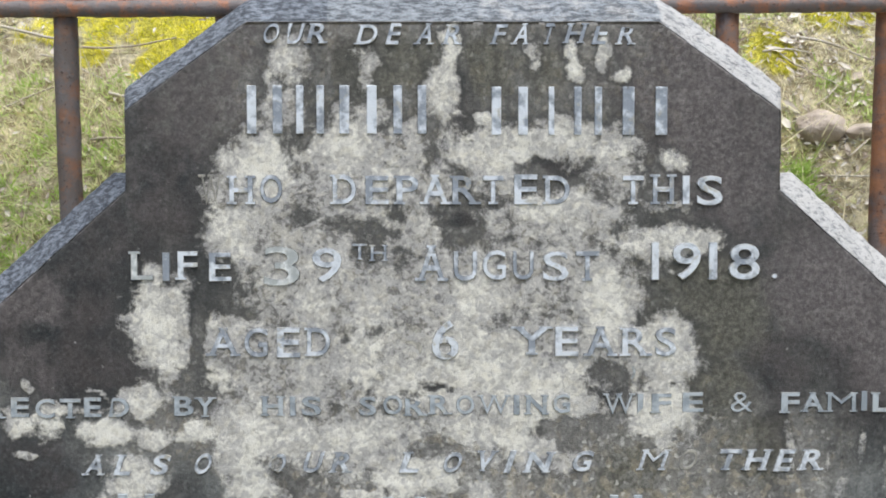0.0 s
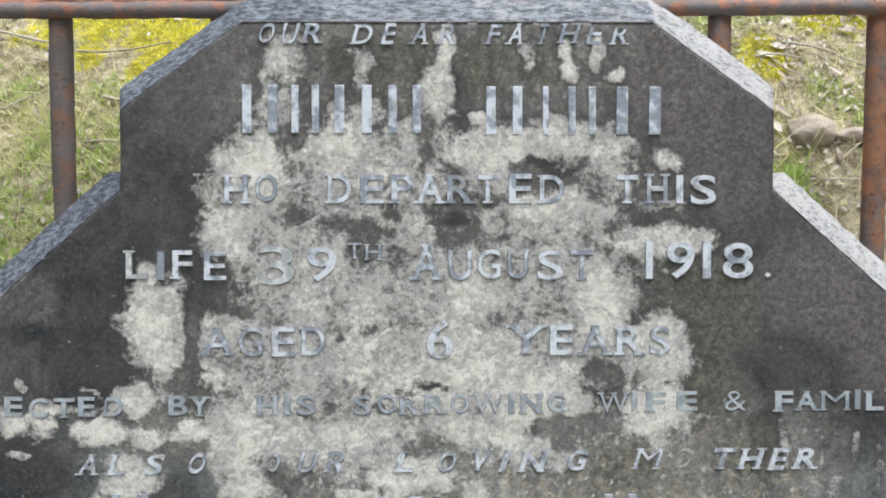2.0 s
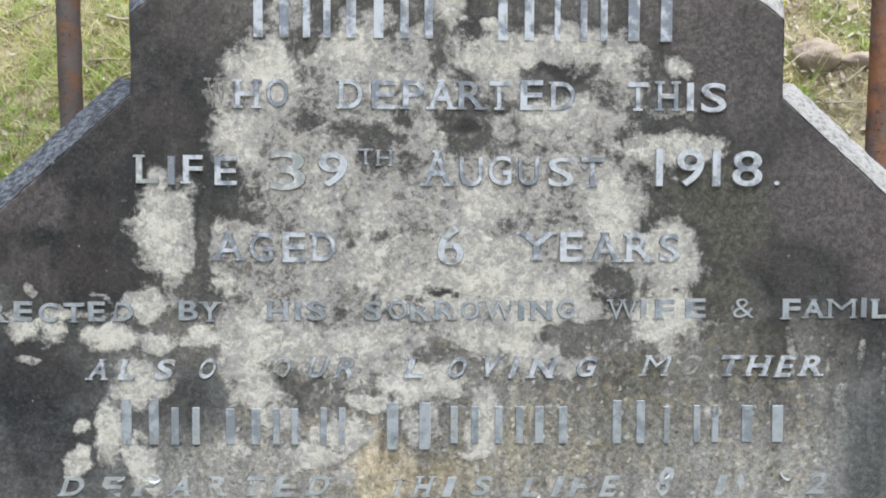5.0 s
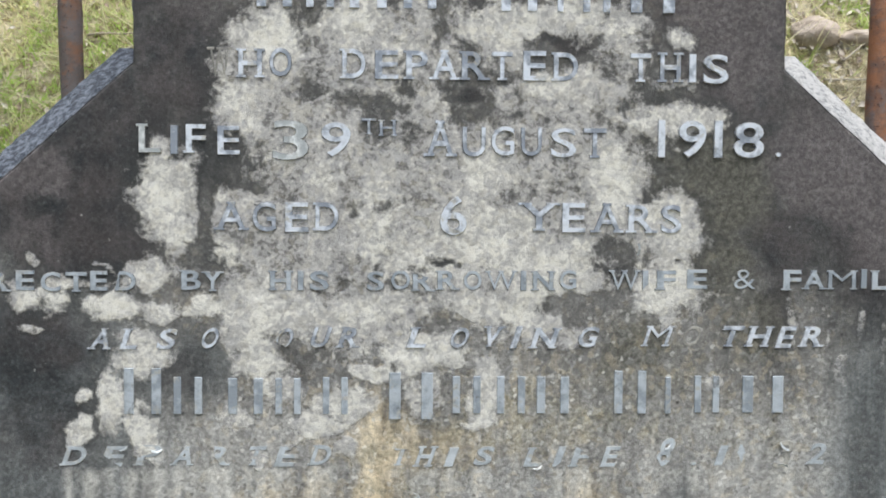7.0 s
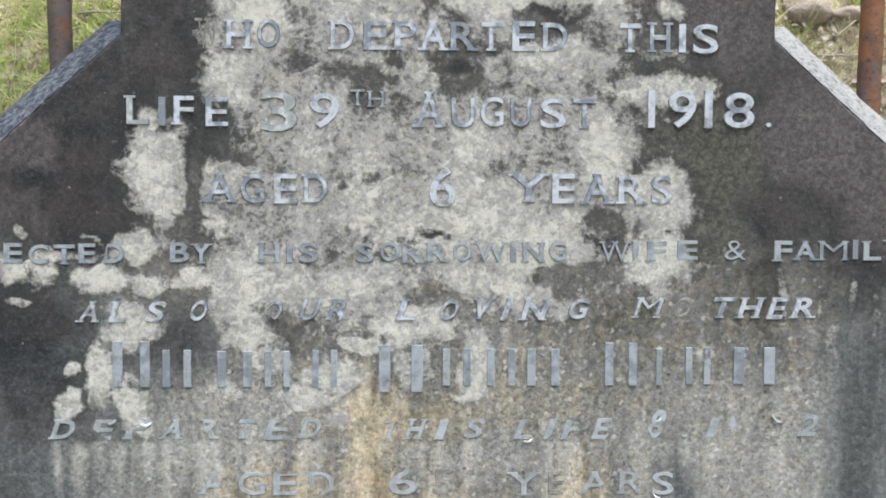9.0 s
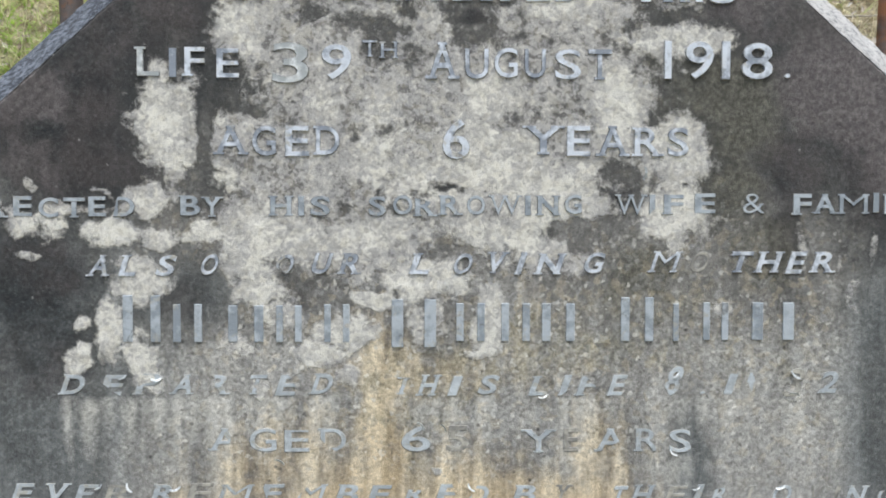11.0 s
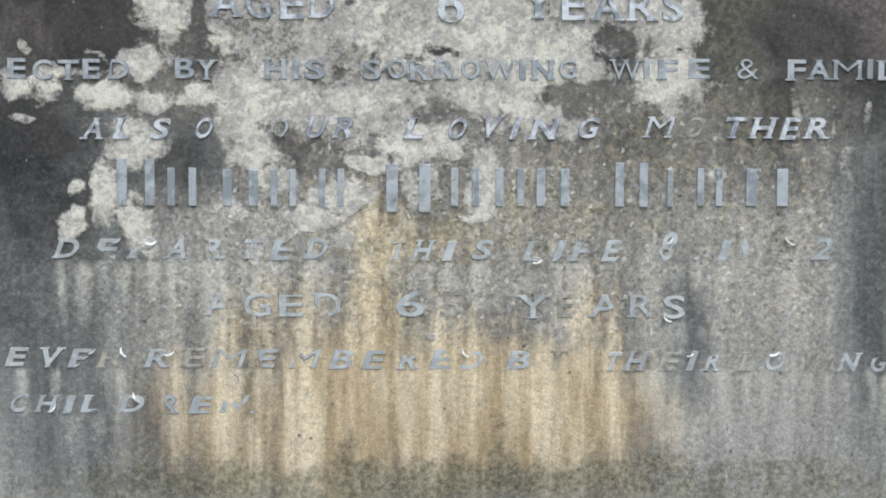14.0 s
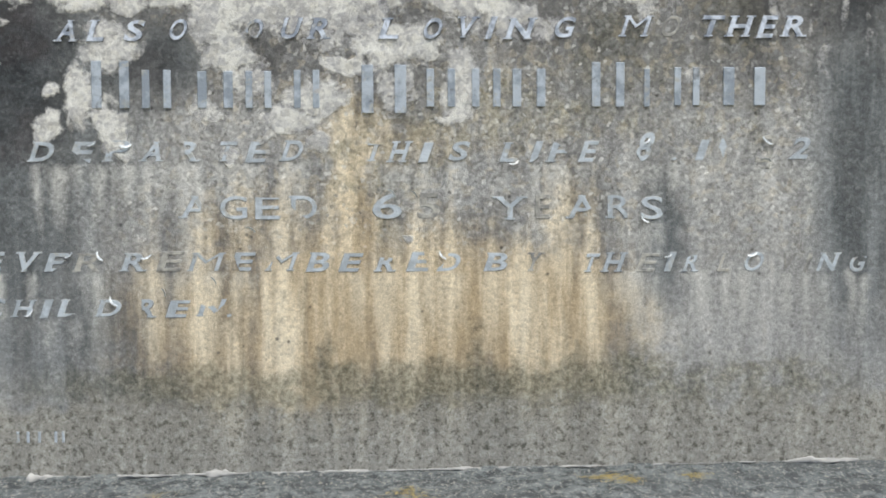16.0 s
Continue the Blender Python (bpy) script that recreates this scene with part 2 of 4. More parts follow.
def rust_material(name, orange, dark, shift):
    mat, tr, bsdf = material(name)
    mid, fine = fuzz(tr, 45, 7, 0.65), fuzz(tr, 300, 5, 0.65)
    info = tr.nodes.new("ShaderNodeObjectInfo")
    worn = calc(tr, "ADD", mid, calc(tr, "MULTIPLY", calc(tr, "SUBTRACT", info.outputs["Random"], 0.5), 0.12))
    col = blend(tr, spread(tr, worn, 0.42 + shift, 0.6 + shift), orange, dark)
    col = blend(tr, spread(tr, fuzz(tr, 28, 7, 0.7, (1, 1, 1), 0.5), 0.46, 0.62, 0, 0.7), col, (0.16, 0.15, 0.155))
    col = blend(tr, spread(tr, fine, 0.6, 0.68, 0, 0.85), col, (0.045, 0.022, 0.016))
    col = blend(tr, spread(tr, fine, 0.42, 0.32, 0, 0.5), col, (0.28, 0.13, 0.07))
    tr.links.new(col, bsdf.inputs["Base Color"])
    bsdf.inputs["Roughness"].default_value = 0.75
    bsdf.inputs["Metallic"].default_value = 0.15
    relief(tr, bsdf, calc(tr, "ADD", fine, mid), 0.7, 0.0015)
    return mat


def plinth_material():
    mat, tr, bsdf = material("rough_concrete")
    mid, fine, big = fuzz(tr, 110, 9, 0.78, (0.7, 0.6, 1), 0.3), fuzz(tr, 320, 6, 0.78, (1, 0.7, 1)), fuzz(tr, 16, 5, 0.6)
    col = blend(tr, spread(tr, mid, 0.42, 0.58), (0.048, 0.055, 0.058), (0.19, 0.21, 0.21))
    col = blend(tr, spread(tr, big, 0.5, 0.65, 0, 0.6), col, (0.075, 0.082, 0.085))
    col = blend(tr, spread(tr, fine, 0.53, 0.62, 0, 0.75), col, (0.46, 0.46, 0.44))
    col = blend(tr, spread(tr, calc(tr, "ADD", attr(tr, "tint"), calc(tr, "MULTIPLY", calc(tr, "SUBTRACT", fine, 0.5), 4.0)), 0.3, 1.0, 0, 0.75), col, (0.36, 0.26, 0.05))
    tr.links.new(col, bsdf.inputs["Base Color"])
    bsdf.inputs["Roughness"].default_value = 0.9
    relief(tr, bsdf, calc(tr, "ADD", fine, mid), 0.9, 0.004)
    return mat


def earth_material():
    mat, tr, bsdf = material("litter_earth")
    mid, fine, big = fuzz(tr, 60, 8, 0.7), fuzz(tr, 280, 5, 0.7), calc(tr, "ADD", calc(tr, "MULTIPLY", fuzz(tr, 7, 5, 0.6), 0.5), calc(tr, "MULTIPLY", fuzz(tr, 0.7, 6, 0.65), 0.5))
    col = blend(tr, spread(tr, mid, 0.4, 0.62), (0.35, 0.29, 0.185), (0.78, 0.70, 0.51))
    col = blend(tr, spread(tr, big, 0.48, 0.62, 0, 0.6), col, blend(tr, spread(tr, mid, 0.4, 0.6), (0.38, 0.36, 0.14), (0.62, 0.57, 0.33)))
    col = blend(tr, spread(tr, fine, 0.58, 0.7, 0, 0.7), col, (0.66, 0.62, 0.54))
    lawn = blend(tr, spread(tr, mid, 0.38, 0.62), (0.20, 0.175, 0.105), (0.46, 0.40, 0.28))
    lawn = blend(tr, spread(tr, big, 0.46, 0.60, 0, 0.65), lawn, blend(tr, spread(tr, mid, 0.38, 0.62), (0.14, 0.155, 0.05), (0.30, 0.30, 0.13)))
    col = blend(tr, attr(tr, "turf"), col, lawn)
    gold = blend(tr, spread(tr, mid, 0.4, 0.6), (0.42, 0.39, 0.05), (0.78, 0.70, 0.09))
    col = blend(tr, spread(tr, calc(tr, "ADD", attr(tr, "tint"), calc(tr, "SUBTRACT", mid, 0.5)), 0.35, 0.65, 0, 0.95), col, gold)
    tr.links.new(col, bsdf.inputs["Base Color"])
    bsdf.inputs["Roughness"].default_value = 0.95
    relief(tr, bsdf, calc(tr, "ADD", fine, mid), 1.0, 0.006)
    return mat


def tinted_material(name, first, second, rough=0.6, through_light=0.0):
    """Colour from first to second by the mesh's own tint value, with fine variation."""
    mat, tr, bsdf = material(name)
    t = calc(tr, "ADD", attr(tr, "tint"), calc(tr, "MULTIPLY", calc(tr, "SUBTRACT", fuzz(tr, 200, 3), 0.5), 0.5), True)
    tr.links.new(blend(tr, t, first, second), bsdf.inputs["Base Color"])
    bsdf.inputs["Roughness"].default_value = rough
    bsdf.inputs["Specular IOR Level"].default_value = 0.25
    if through_light:
        thin = tr.nodes.new("ShaderNodeBsdfTranslucent")
        tr.links.new(bsdf.inputs["Base Color"].links[0].from_socket, thin.inputs["Color"])
        both = put(tr, "ShaderNodeMixShader", Fac=through_light)
        tr.links.new(bsdf.outputs[0], both.inputs[1])
        tr.links.new(thin.outputs[0], both.inputs[2])
        tr.links.new(both.outputs[0], tr.nodes["Material Output"].inputs["Surface"])
    return mat


def rock_material():
    mat, tr, bsdf = material("brown_rock")
    mid, fine = fuzz(tr, 40, 7, 0.65), fuzz(tr, 300, 5, 0.65)
    col = blend(tr, spread(tr, mid, 0.38, 0.62), (0.38, 0.315, 0.265), (0.50, 0.43, 0.375))
    col = blend(tr, spread(tr, fine, 0.56, 0.7, 0, 0.6), col, (0.55, 0.49, 0.42))
    tr.links.new(col, bsdf.inputs["Base Color"])
    bsdf.inputs["Roughness"].default_value = 0.9
    relief(tr, bsdf, calc(tr, "ADD", fine, mid), 0.6, 0.004)
    return mat


STONE = stone_material()
LEAD = lead_material("lead", (0.70, 0.75, 0.84), (0.28, 0.315, 0.38), 0.4)
LEAD_OLD = lead_material("old_lead", (0.46, 0.51, 0.57), (0.28, 0.32, 0.37), 0.55)
LEAD_BRIGHT = lead_material("bare_lead", (0.74, 0.77, 0.79), (0.40, 0.43, 0.45), 0.45)
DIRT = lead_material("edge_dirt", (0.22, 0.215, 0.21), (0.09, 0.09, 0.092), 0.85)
LEAD_FAINT = lead_material("dull_lead", (0.56, 0.61, 0.66), (0.40, 0.44, 0.48), 0.6)
FAINT_EDGE = lead_material("worn_edge", (0.40, 0.40, 0.39), (0.20, 0.20, 0.20), 0.8)
TRACE = lead_material("lime_trace", (0.52, 0.50, 0.45), (0.26, 0.255, 0.24), 0.8)
RUST = rust_material("rusted_iron", (0.24, 0.125, 0.078), (0.135, 0.112, 0.105), -0.04)
RUST_ORANGE = rust_material("orange_rust", (0.34, 0.155, 0.08), (0.185, 0.10, 0.07), 0.05)
RUST_LIP = rust_material("patchy_rust", (0.38, 0.17, 0.10), (0.17, 0.15, 0.155), 0.0)
RUST_PINK = rust_material("flaking_rust", (0.60, 0.31, 0.23), (0.34, 0.15, 0.10), 0.05)
CONCRETE = plinth_material()
EARTH = earth_material()
GRASS = tinted_material("grass_blades", (0.44, 0.63, 0.15), (0.90, 0.83, 0.62), 0.6, 0.55)
MOSS = tinted_material("yellow_moss", (0.50, 0.53, 0.05), (1.0, 0.93, 0.10), 0.8, 0.3)
LITTER = tinted_material("dead_leaves", (0.28, 0.22, 0.175), (0.70, 0.66, 0.60), 0.8)
TWIG = tinted_material("grey_twigs", (0.36, 0.31, 0.25), (0.6, 0.56, 0.5), 0.85)
ROCK = rock_material()
MORTAR = tinted_material("pale_mortar", (0.20, 0.20, 0.195), (0.42, 0.41, 0.385), 0.9)


# ---- building helpers ----
def mesh_object(name, verts, faces, mat, parent=None, smooth=False, tint=None):
    me = bpy.data.meshes.new(name)
    me.from_pydata([tuple(v) for v in verts], [], [tuple(f) for f in faces])
    me.materials.append(mat)
    if smooth:
        me.polygons.foreach_set("use_smooth", [True] * len(me.polygons))
    if tint is not None:
        a = me.attributes.new("tint", "FLOAT", "POINT")
        a.data.foreach_set("value", np.asarray(tint, dtype=np.float32))
    me.update()
    ob = new(name, me)
    ob.parent = parent
    return ob


def part(name, bm, mat, parent, label=""):
    me = bpy.data.meshes.new(name)
    bm.to_mesh(me)
    bm.free()
    me.materials.append(mat)
    ob = new(name, me)
    ob.parent = parent
    return tagged(ob, label)


def thing(name, at, label, category, group=""):
    ob = new(name)
    ob.location = at
    ob.empty_display_size = 0.05
    return tagged(ob, label, category, group)


def field(x, z, cell, seed):
    """Smooth noise from -1 to 1 on a lattice of that cell size."""
    rng = np.random.default_rng(seed)
    grid = rng.uniform(-1, 1, (256, 256))
    u, v = np.asarray(x) / cell + 1000, np.asarray(z) / cell + 1000
    i, j = np.floor(u).astype(int), np.floor(v).astype(int)
    a, b = u - i, v - j
    a, b = a * a * (3 - 2 * a), b * b * (3 - 2 * b)
    g = lambda p, q: grid[p % 256, q % 256]
    return (g(i, j) * (1 - a) + g(i + 1, j) * a) * (1 - b) + (g(i, j + 1) * (1 - a) + g(i + 1, j + 1) * a) * b


def blotches(x, z, *groups):
    """Stains as a soft union of ellipses: middle, half widths (mm) and strength."""
    out = np.zeros_like(x)
    wx = x + 0.006 * field(x, z, 0.03, 5) + 0.004 * field(x, z, 0.011, 6)
    wz = z + 0.006 * field(x, z, 0.03, 7) + 0.004 * field(x, z, 0.011, 8)
    for group in groups:
        for cx, cz, rx, rz, s in group:
            r = np.hypot((wx - cx / 1000) / (rx / 1000), (wz - cz / 1000) / (rz / 1000))
            out = np.maximum(out, s * np.clip(1.45 - 0.75 * r, 0, 1))
    return out


def drips(x, z):
    """Pale runs washed down below the lower lines of letters."""
    rng = np.random.default_rng(17)
    out = np.zeros_like(x)
    for rows, share in ((DEPARTED, 0.95), (AGED_B, 0.7), (EVER, 1.0), (CHILDREN, 0.7)):
        for _, cx, cz, w, h in rows:
            n = 1 if w < 18 else 2
            for k in range(n):
                mid = (cx + (k - (n - 1) / 2) * w * 0.5 + rng.uniform(-2, 2)) / 1000
                half, run = rng.uniform(0.004, 0.010), rng.uniform(0.035, 0.10)
                down = np.clip((cz / 1000 + 0.002 - z) / 0.006, 0, 1) * np.clip(1 - (cz / 1000 - z) / run, 0, 1) ** 0.6
                across = np.exp(-((x - mid + 0.002 * field(x, z, 0.02, 18)) / half) ** 2)
                out = np.maximum(out, share * rng.choice((0.15, 0.6, 0.85, 1.05)) * (0.85 if abs(cx) > 230 else 1) * down * across)
    for cx, top, half, run in ((-296, 468, 9, 62), (-264, 468, 7, 52), (-243, 470, 10, 42), (-204, 382, 7, 60), (163, 384, 9, 70), (215, 384, 9, 60), (250, 384, 7, 66), (337, 384, 5, 60)):
        down = np.clip((top / 1000 - z) / 0.008, 0, 1) * np.clip(1 - (top / 1000 - z) * 1000 / run, 0, 1) ** 0.5
        out = np.maximum(out, 0.95 * down * np.exp(-((x - cx / 1000 + 0.003 * field(x, z, 0.02, 19)) * 1000 / half) ** 2))
    return out


# ---- ground and bank ----
def bank_height(x, y):
    ky = [-100, -0.3, 0.0, 0.10, 0.14, 0.185, 0.225, 0.28, 0.33, 0.40, 0.53, 0.8, 1.5, 5, 30, 120]
    kz = [0, 0, 0.0, 0.05, 0.40, 0.72, 0.80, 0.89, 0.965, 1.05, 1.17, 1.30, 1.52, 2.2, 5.0, 9.0]
    z = np.interp(y, ky, kz)
    rough = np.clip((np.asarray(y) - 0.1) * 8, 0, 1)
    return z + rough * (0.012 * field(x, y, 0.11, 1) + 0.006 * field(x, y, 0.035, 2))


def patchy(P, cell, seed):
    return field(P[:, 0], P[:, 2], cell, seed)


def moss_amount(P):
    """How mossy the bank is at each place: clumped cushions in a few patches."""
    near = (np.abs(P[:, 1]) < 1) & (np.abs(P[:, 0]) < 1)
    left = np.exp(-((P[:, 0] + 0.25) / 0.10) ** 2 - ((P[:, 2] - 0.98) / 0.05) ** 2) * 1.7
    left += np.exp(-((P[:, 0] + 0.30) / 0.03) ** 2 - ((P[:, 2] - 0.92) / 0.012) ** 2) * 0.9
    left += np.exp(-((P[:, 0] + 0.44) / 0.05) ** 2 - ((P[:, 2] - 0.965) / 0.025) ** 2) * 0.55
    left += 1.1 * np.clip(patchy(P, 0.032, 76) - 0.2, 0, 1) * (P[:, 0] < -0.2) * np.clip((P[:, 2] - 0.90) / 0.03, 0, 1)
    right = np.exp(-((P[:, 0] - 0.43) / 0.05) ** 2 - ((P[:, 2] - 0.985) / 0.025) ** 2) * 0.9
    right += np.exp(-((P[:, 0] - 0.34) / 0.035) ** 2 - ((P[:, 2] - 0.94) / 0.03) ** 2) * 1.0
    return np.clip((left + right) * (1 + 0.5 * patchy(P, 0.018, 73)) + 0.18 * patchy(P, 0.007, 74), 0, 1) * near


def build_ground():
    xs = np.concatenate([np.linspace(-120, -2, 14), np.linspace(-1.5, -0.95, 6), np.linspace(-0.9, 0.9, 121), np.linspace(0.95, 1.5, 6), np.linspace(2, 120, 14)])
    ys = np.concatenate([np.linspace(-100, -2, 12), np.linspace(-1.5, 0, 9), np.linspace(0.02, 0.62, 76), np.linspace(0.66, 1.6, 14), np.linspace(2.2, 120, 22)])
    X, Y = np.meshgrid(xs, ys)
    Z = bank_height(X, Y)
    n, m = len(xs), len(ys)
    verts = np.stack([X, Y, Z], -1).reshape(-1, 3)
    faces = [(j * n + i, j * n + i + 1, (j + 1) * n + i + 1, (j + 1) * n + i) for j in range(m - 1) for i in range(n - 1)]
    ob = mesh_object("ground", verts, faces, EARTH, smooth=True, tint=moss_amount(verts))
    turf = ob.data.attributes.new("turf", "FLOAT", "POINT")
    turf.data.foreach_set("value", np.maximum(np.clip((np.hypot(X, Y - 0.2) - 0.7) / 0.9, 0, 1), np.clip((0.05 - Y) / 0.05, 0, 1)).ravel().astype(np.float32))
    tagged(ob, "earth bank with leaf litter and thin grass behind the grave", "ground", kind="structure")


build_ground()

# ---- headstone ----
# ---- lettering: character, middle, foot, width, height in mm ----
FATHER = [
    ("O", -143, 905, 17, 16), ("U", -125, 904, 18, 17), ("R", -106, 905, 20, 16), ("D", -67, 904, 20, 16), ("E", -46, 904, 15, 17), ("A", -21, 904, 18, 17),
    ("R", 1, 904, 18, 16), ("F", 37, 904, 14, 16), ("A", 55, 904, 17, 17), ("T", 76, 904, 14, 17), ("H", 97, 905, 19, 16), ("E", 117, 904, 16, 17),
    ("R", 138, 904, 18, 16),
]
NAME_A = [
    ("J", -149, 834, 33, 38), ("O", -113, 834, 26, 38), ("H", -75, 834, 35, 38), ("N", -34, 834, 31, 38), ("K", 45, 833, 34, 38), ("I", 78, 833, 14, 38),
    ("E", 107, 833, 26, 38), ("M", 152, 833, 42, 38),
]
WHO = [
    ("W", -192, 778, 16, 24), ("H", -168, 778, 19, 23), ("O", -144, 779, 18, 23), ("D", -86, 778, 19, 24), ("E", -60, 778, 19, 23), ("P", -36, 778, 18, 23),
    ("A", -14, 778, 21, 24), ("R", 10, 778, 21, 23), ("T", 32, 778, 17, 23), ("E", 58, 778, 19, 24), ("D", 83, 778, 20, 23), ("T", 143, 778, 17, 23),
    ("H", 167, 778, 17, 24), ("I", 185, 778, 6, 23), ("S", 204, 777, 21, 24),
]
LIFE = [
    ("L", -247, 718, 18, 23), ("I", -228, 717, 6, 23), ("F", -211, 718, 16, 23), ("E", -185, 717, 18, 23), ("3", -136, 713, 29, 32), ("9", -100, 716, 24, 28),
    ("T", -74, 734, 12, 13), ("H", -59, 733, 13, 13), ("A", -17, 717, 22, 29), ("U", 10, 717, 19, 24), ("G", 33, 718, 19, 24), ("U", 56, 718, 17, 23),
    ("S", 82, 717, 21, 24), ("T", 107, 717, 19, 24), ("1", 161, 718, 6, 30), ("9", 186, 718, 23, 30), ("1", 207, 718, 7, 30), ("8", 232, 718, 25, 29),
    (".", 256, 719, 5, 4),
]
AGED = [
    ("A", -183, 657, 24, 23), ("G", -157, 656, 19, 24), ("E", -131, 656, 19, 24), ("D", -107, 657, 19, 23), ("3", -33, 654, 18, 30), ("6", -6, 654, 22, 32),
    ("Y", 63, 658, 30, 23), ("E", 91, 657, 19, 24), ("A", 118, 657, 23, 24), ("R", 146, 657, 22, 23), ("S", 170, 657, 17, 23),
]
ERECTED = [
    ("E", -385, 607, 15, 16), ("R", -366, 607, 15, 16), ("E", -346, 608, 15, 16), ("C", -326, 607, 16, 16), ("T", -306, 607, 17, 16), ("E", -288, 608, 14, 16),
    ("D", -267, 608, 17, 16), ("B", -215, 609, 16, 16), ("Y", -198, 608, 15, 16), ("H", -144, 609, 17, 16), ("I", -128, 609, 5, 16), ("S", -113, 609, 16, 16),
    ("S", -68, 609, 14, 16), ("O", -48, 610, 16, 16), ("R", -30, 609, 17, 16), ("R", -10, 610, 17, 16), ("O", 10, 610, 15, 16), ("W", 33, 610, 24, 16),
    ("I", 51, 610, 5, 16), ("N", 67, 610, 17, 16), ("G", 87, 611, 14, 16), ("W", 133, 610, 23, 17), ("I", 150, 611, 5, 16), ("F", 167, 611, 16, 16),
    ("E", 192, 612, 17, 16), ("&", 231, 612, 18, 16), ("F", 270, 611, 15, 17), ("A", 288, 612, 18, 16), ("M", 311, 612, 23, 16), ("I", 329, 613, 5, 16),
    ("L", 343, 612, 15, 16), ("Y", 361, 613, 17, 16),
]
ALSO = [
    ("A", -286, 561, 21, 17), ("L", -263, 561, 19, 17), ("S", -234, 561, 20, 17), ("O", -200, 562, 19, 17), ("O", -141, 562, 20, 17), ("U", -112, 563, 20, 17),
    ("R", -88, 563, 22, 17), ("L", -33, 563, 21, 17), ("O", 0, 563, 20, 17), ("V", 26, 564, 20, 17), ("I", 46, 563, 11, 18), ("N", 69, 563, 25, 17),
    ("G", 104, 564, 21, 17), ("M", 161, 565, 26, 17), ("O", 189, 565, 20, 17), ("T", 221, 565, 23, 17), ("H", 244, 565, 23, 17), ("E", 266, 564, 19, 18),
    ("R", 289, 565, 24, 17),
]
NAME_B = [
    ("A", -254, 509, 35, 37), ("G", -218, 509, 27, 30), ("N", -172, 509, 33, 29), ("E", -138, 509, 24, 29), ("S", -100, 509, 24, 30), ("M", -39, 505, 42, 38),
    ("A", 6, 510, 27, 30), ("R", 42, 510, 27, 30), ("Y", 76, 510, 31, 30), ("K", 139, 510, 31, 35), ("I", 170, 510, 11, 30), ("E", 202, 511, 24, 30),
    ("M", 248, 511, 40, 30),
]
DEPARTED = [
    ("D", -308, 467, 23, 16), ("E", -277, 466, 23, 17), ("P", -249, 467, 24, 17), ("A", -221, 467, 22, 16), ("R", -193, 467, 24, 16), ("T", -164, 467, 19, 16),
    ("E", -139, 466, 22, 17), ("D", -111, 467, 21, 17), ("T", -47, 467, 19, 16), ("H", -27, 466, 19, 17), ("I", -6, 466, 13, 16), ("S", 21, 467, 20, 16),
    ("L", 62, 466, 20, 16), ("I", 82, 466, 12, 17), ("F", 100, 466, 20, 16), ("E", 124, 466, 18, 17), ("8", 169, 466, 21, 24), (".", 192, 467, 6, 3),
    ("1", 215, 467, 13, 17), ("1", 231, 468, 13, 17), ("3", 267, 465, 21, 23), ("2", 295, 468, 21, 18),
]
AGED_B = [
    ("A", -189, 422, 24, 18), ("G", -159, 421, 22, 19), ("E", -132, 421, 20, 19), ("D", -103, 421, 21, 19), ("6", -37, 421, 24, 21), ("5", -4, 421, 18, 21),
    ("Y", 61, 420, 25, 19), ("E", 87, 421, 12, 19), ("A", 119, 421, 24, 19), ("R", 149, 421, 20, 19), ("S", 175, 420, 18, 19),
]
EVER = [
    ("E", -349, 381, 20, 15), ("V", -323, 380, 23, 16), ("E", -299, 380, 21, 15), ("R", -273, 380, 26, 15), ("R", -237, 380, 24, 15), ("E", -209, 380, 24, 16),
    ("M", -181, 380, 29, 15), ("E", -152, 380, 22, 15), ("M", -121, 380, 26, 15), ("B", -91, 379, 23, 16), ("E", -66, 379, 21, 15), ("R", -37, 379, 20, 15),
    ("E", -11, 379, 23, 16), ("D", 13, 379, 22, 15), ("B", 51, 379, 23, 15), ("Y", 80, 379, 16, 15), ("T", 126, 378, 16, 15), ("H", 145, 378, 20, 16),
    ("E", 172, 378, 20, 15), ("I", 190, 378, 11, 16), ("R", 208, 378, 17, 15), ("L", 235, 378, 15, 15), ("O", 258, 378, 21, 16), ("V", 285, 378, 17, 15),
    ("I", 301, 377, 8, 16), ("N", 318, 378, 20, 15), ("G", 342, 377, 18, 16),
]
CHILDREN = [
    ("C", -348, 344, 18, 15), ("H", -326, 344, 19, 14), ("I", -308, 343, 12, 15), ("L", -290, 344, 20, 14), ("D", -258, 344, 23, 14), ("R", -228, 343, 20, 15),
    ("E", -202, 343, 25, 14), ("N", -177, 344, 24, 14), (".", -164, 343, 4, 3),
]

CRUST_TOP = [
    (-130, 888, 17, 24, 0.72), (-135, 848, 18, 20, 0.8), (-147, 814, 22, 17, 1), (-117, 826, 22, 16, 0.95), (-81, 825, 22, 20, 0.9), (-63, 848, 18, 14, 0.75),
    (-2, 899, 9, 20, 0.95), (-9, 864, 13, 18, 1), (-31, 825, 30, 20, 0.8), (43, 821, 25, 18, 1), (21, 843, 6, 6, 1), (88, 831, 27, 15, 1),
    (126, 823, 15, 18, 0.95), (174, 814, 11, 8, 0.85), (138, 877, 9, 7, 1), (120, 901, 6, 13, 0.85), (96, 901, 6, 6, 0.9), (99, 882, 7, 10, 0.85),
    (59, 895, 7, 13, 0.7), (-67, 888, 10, 15, 0.65),
]
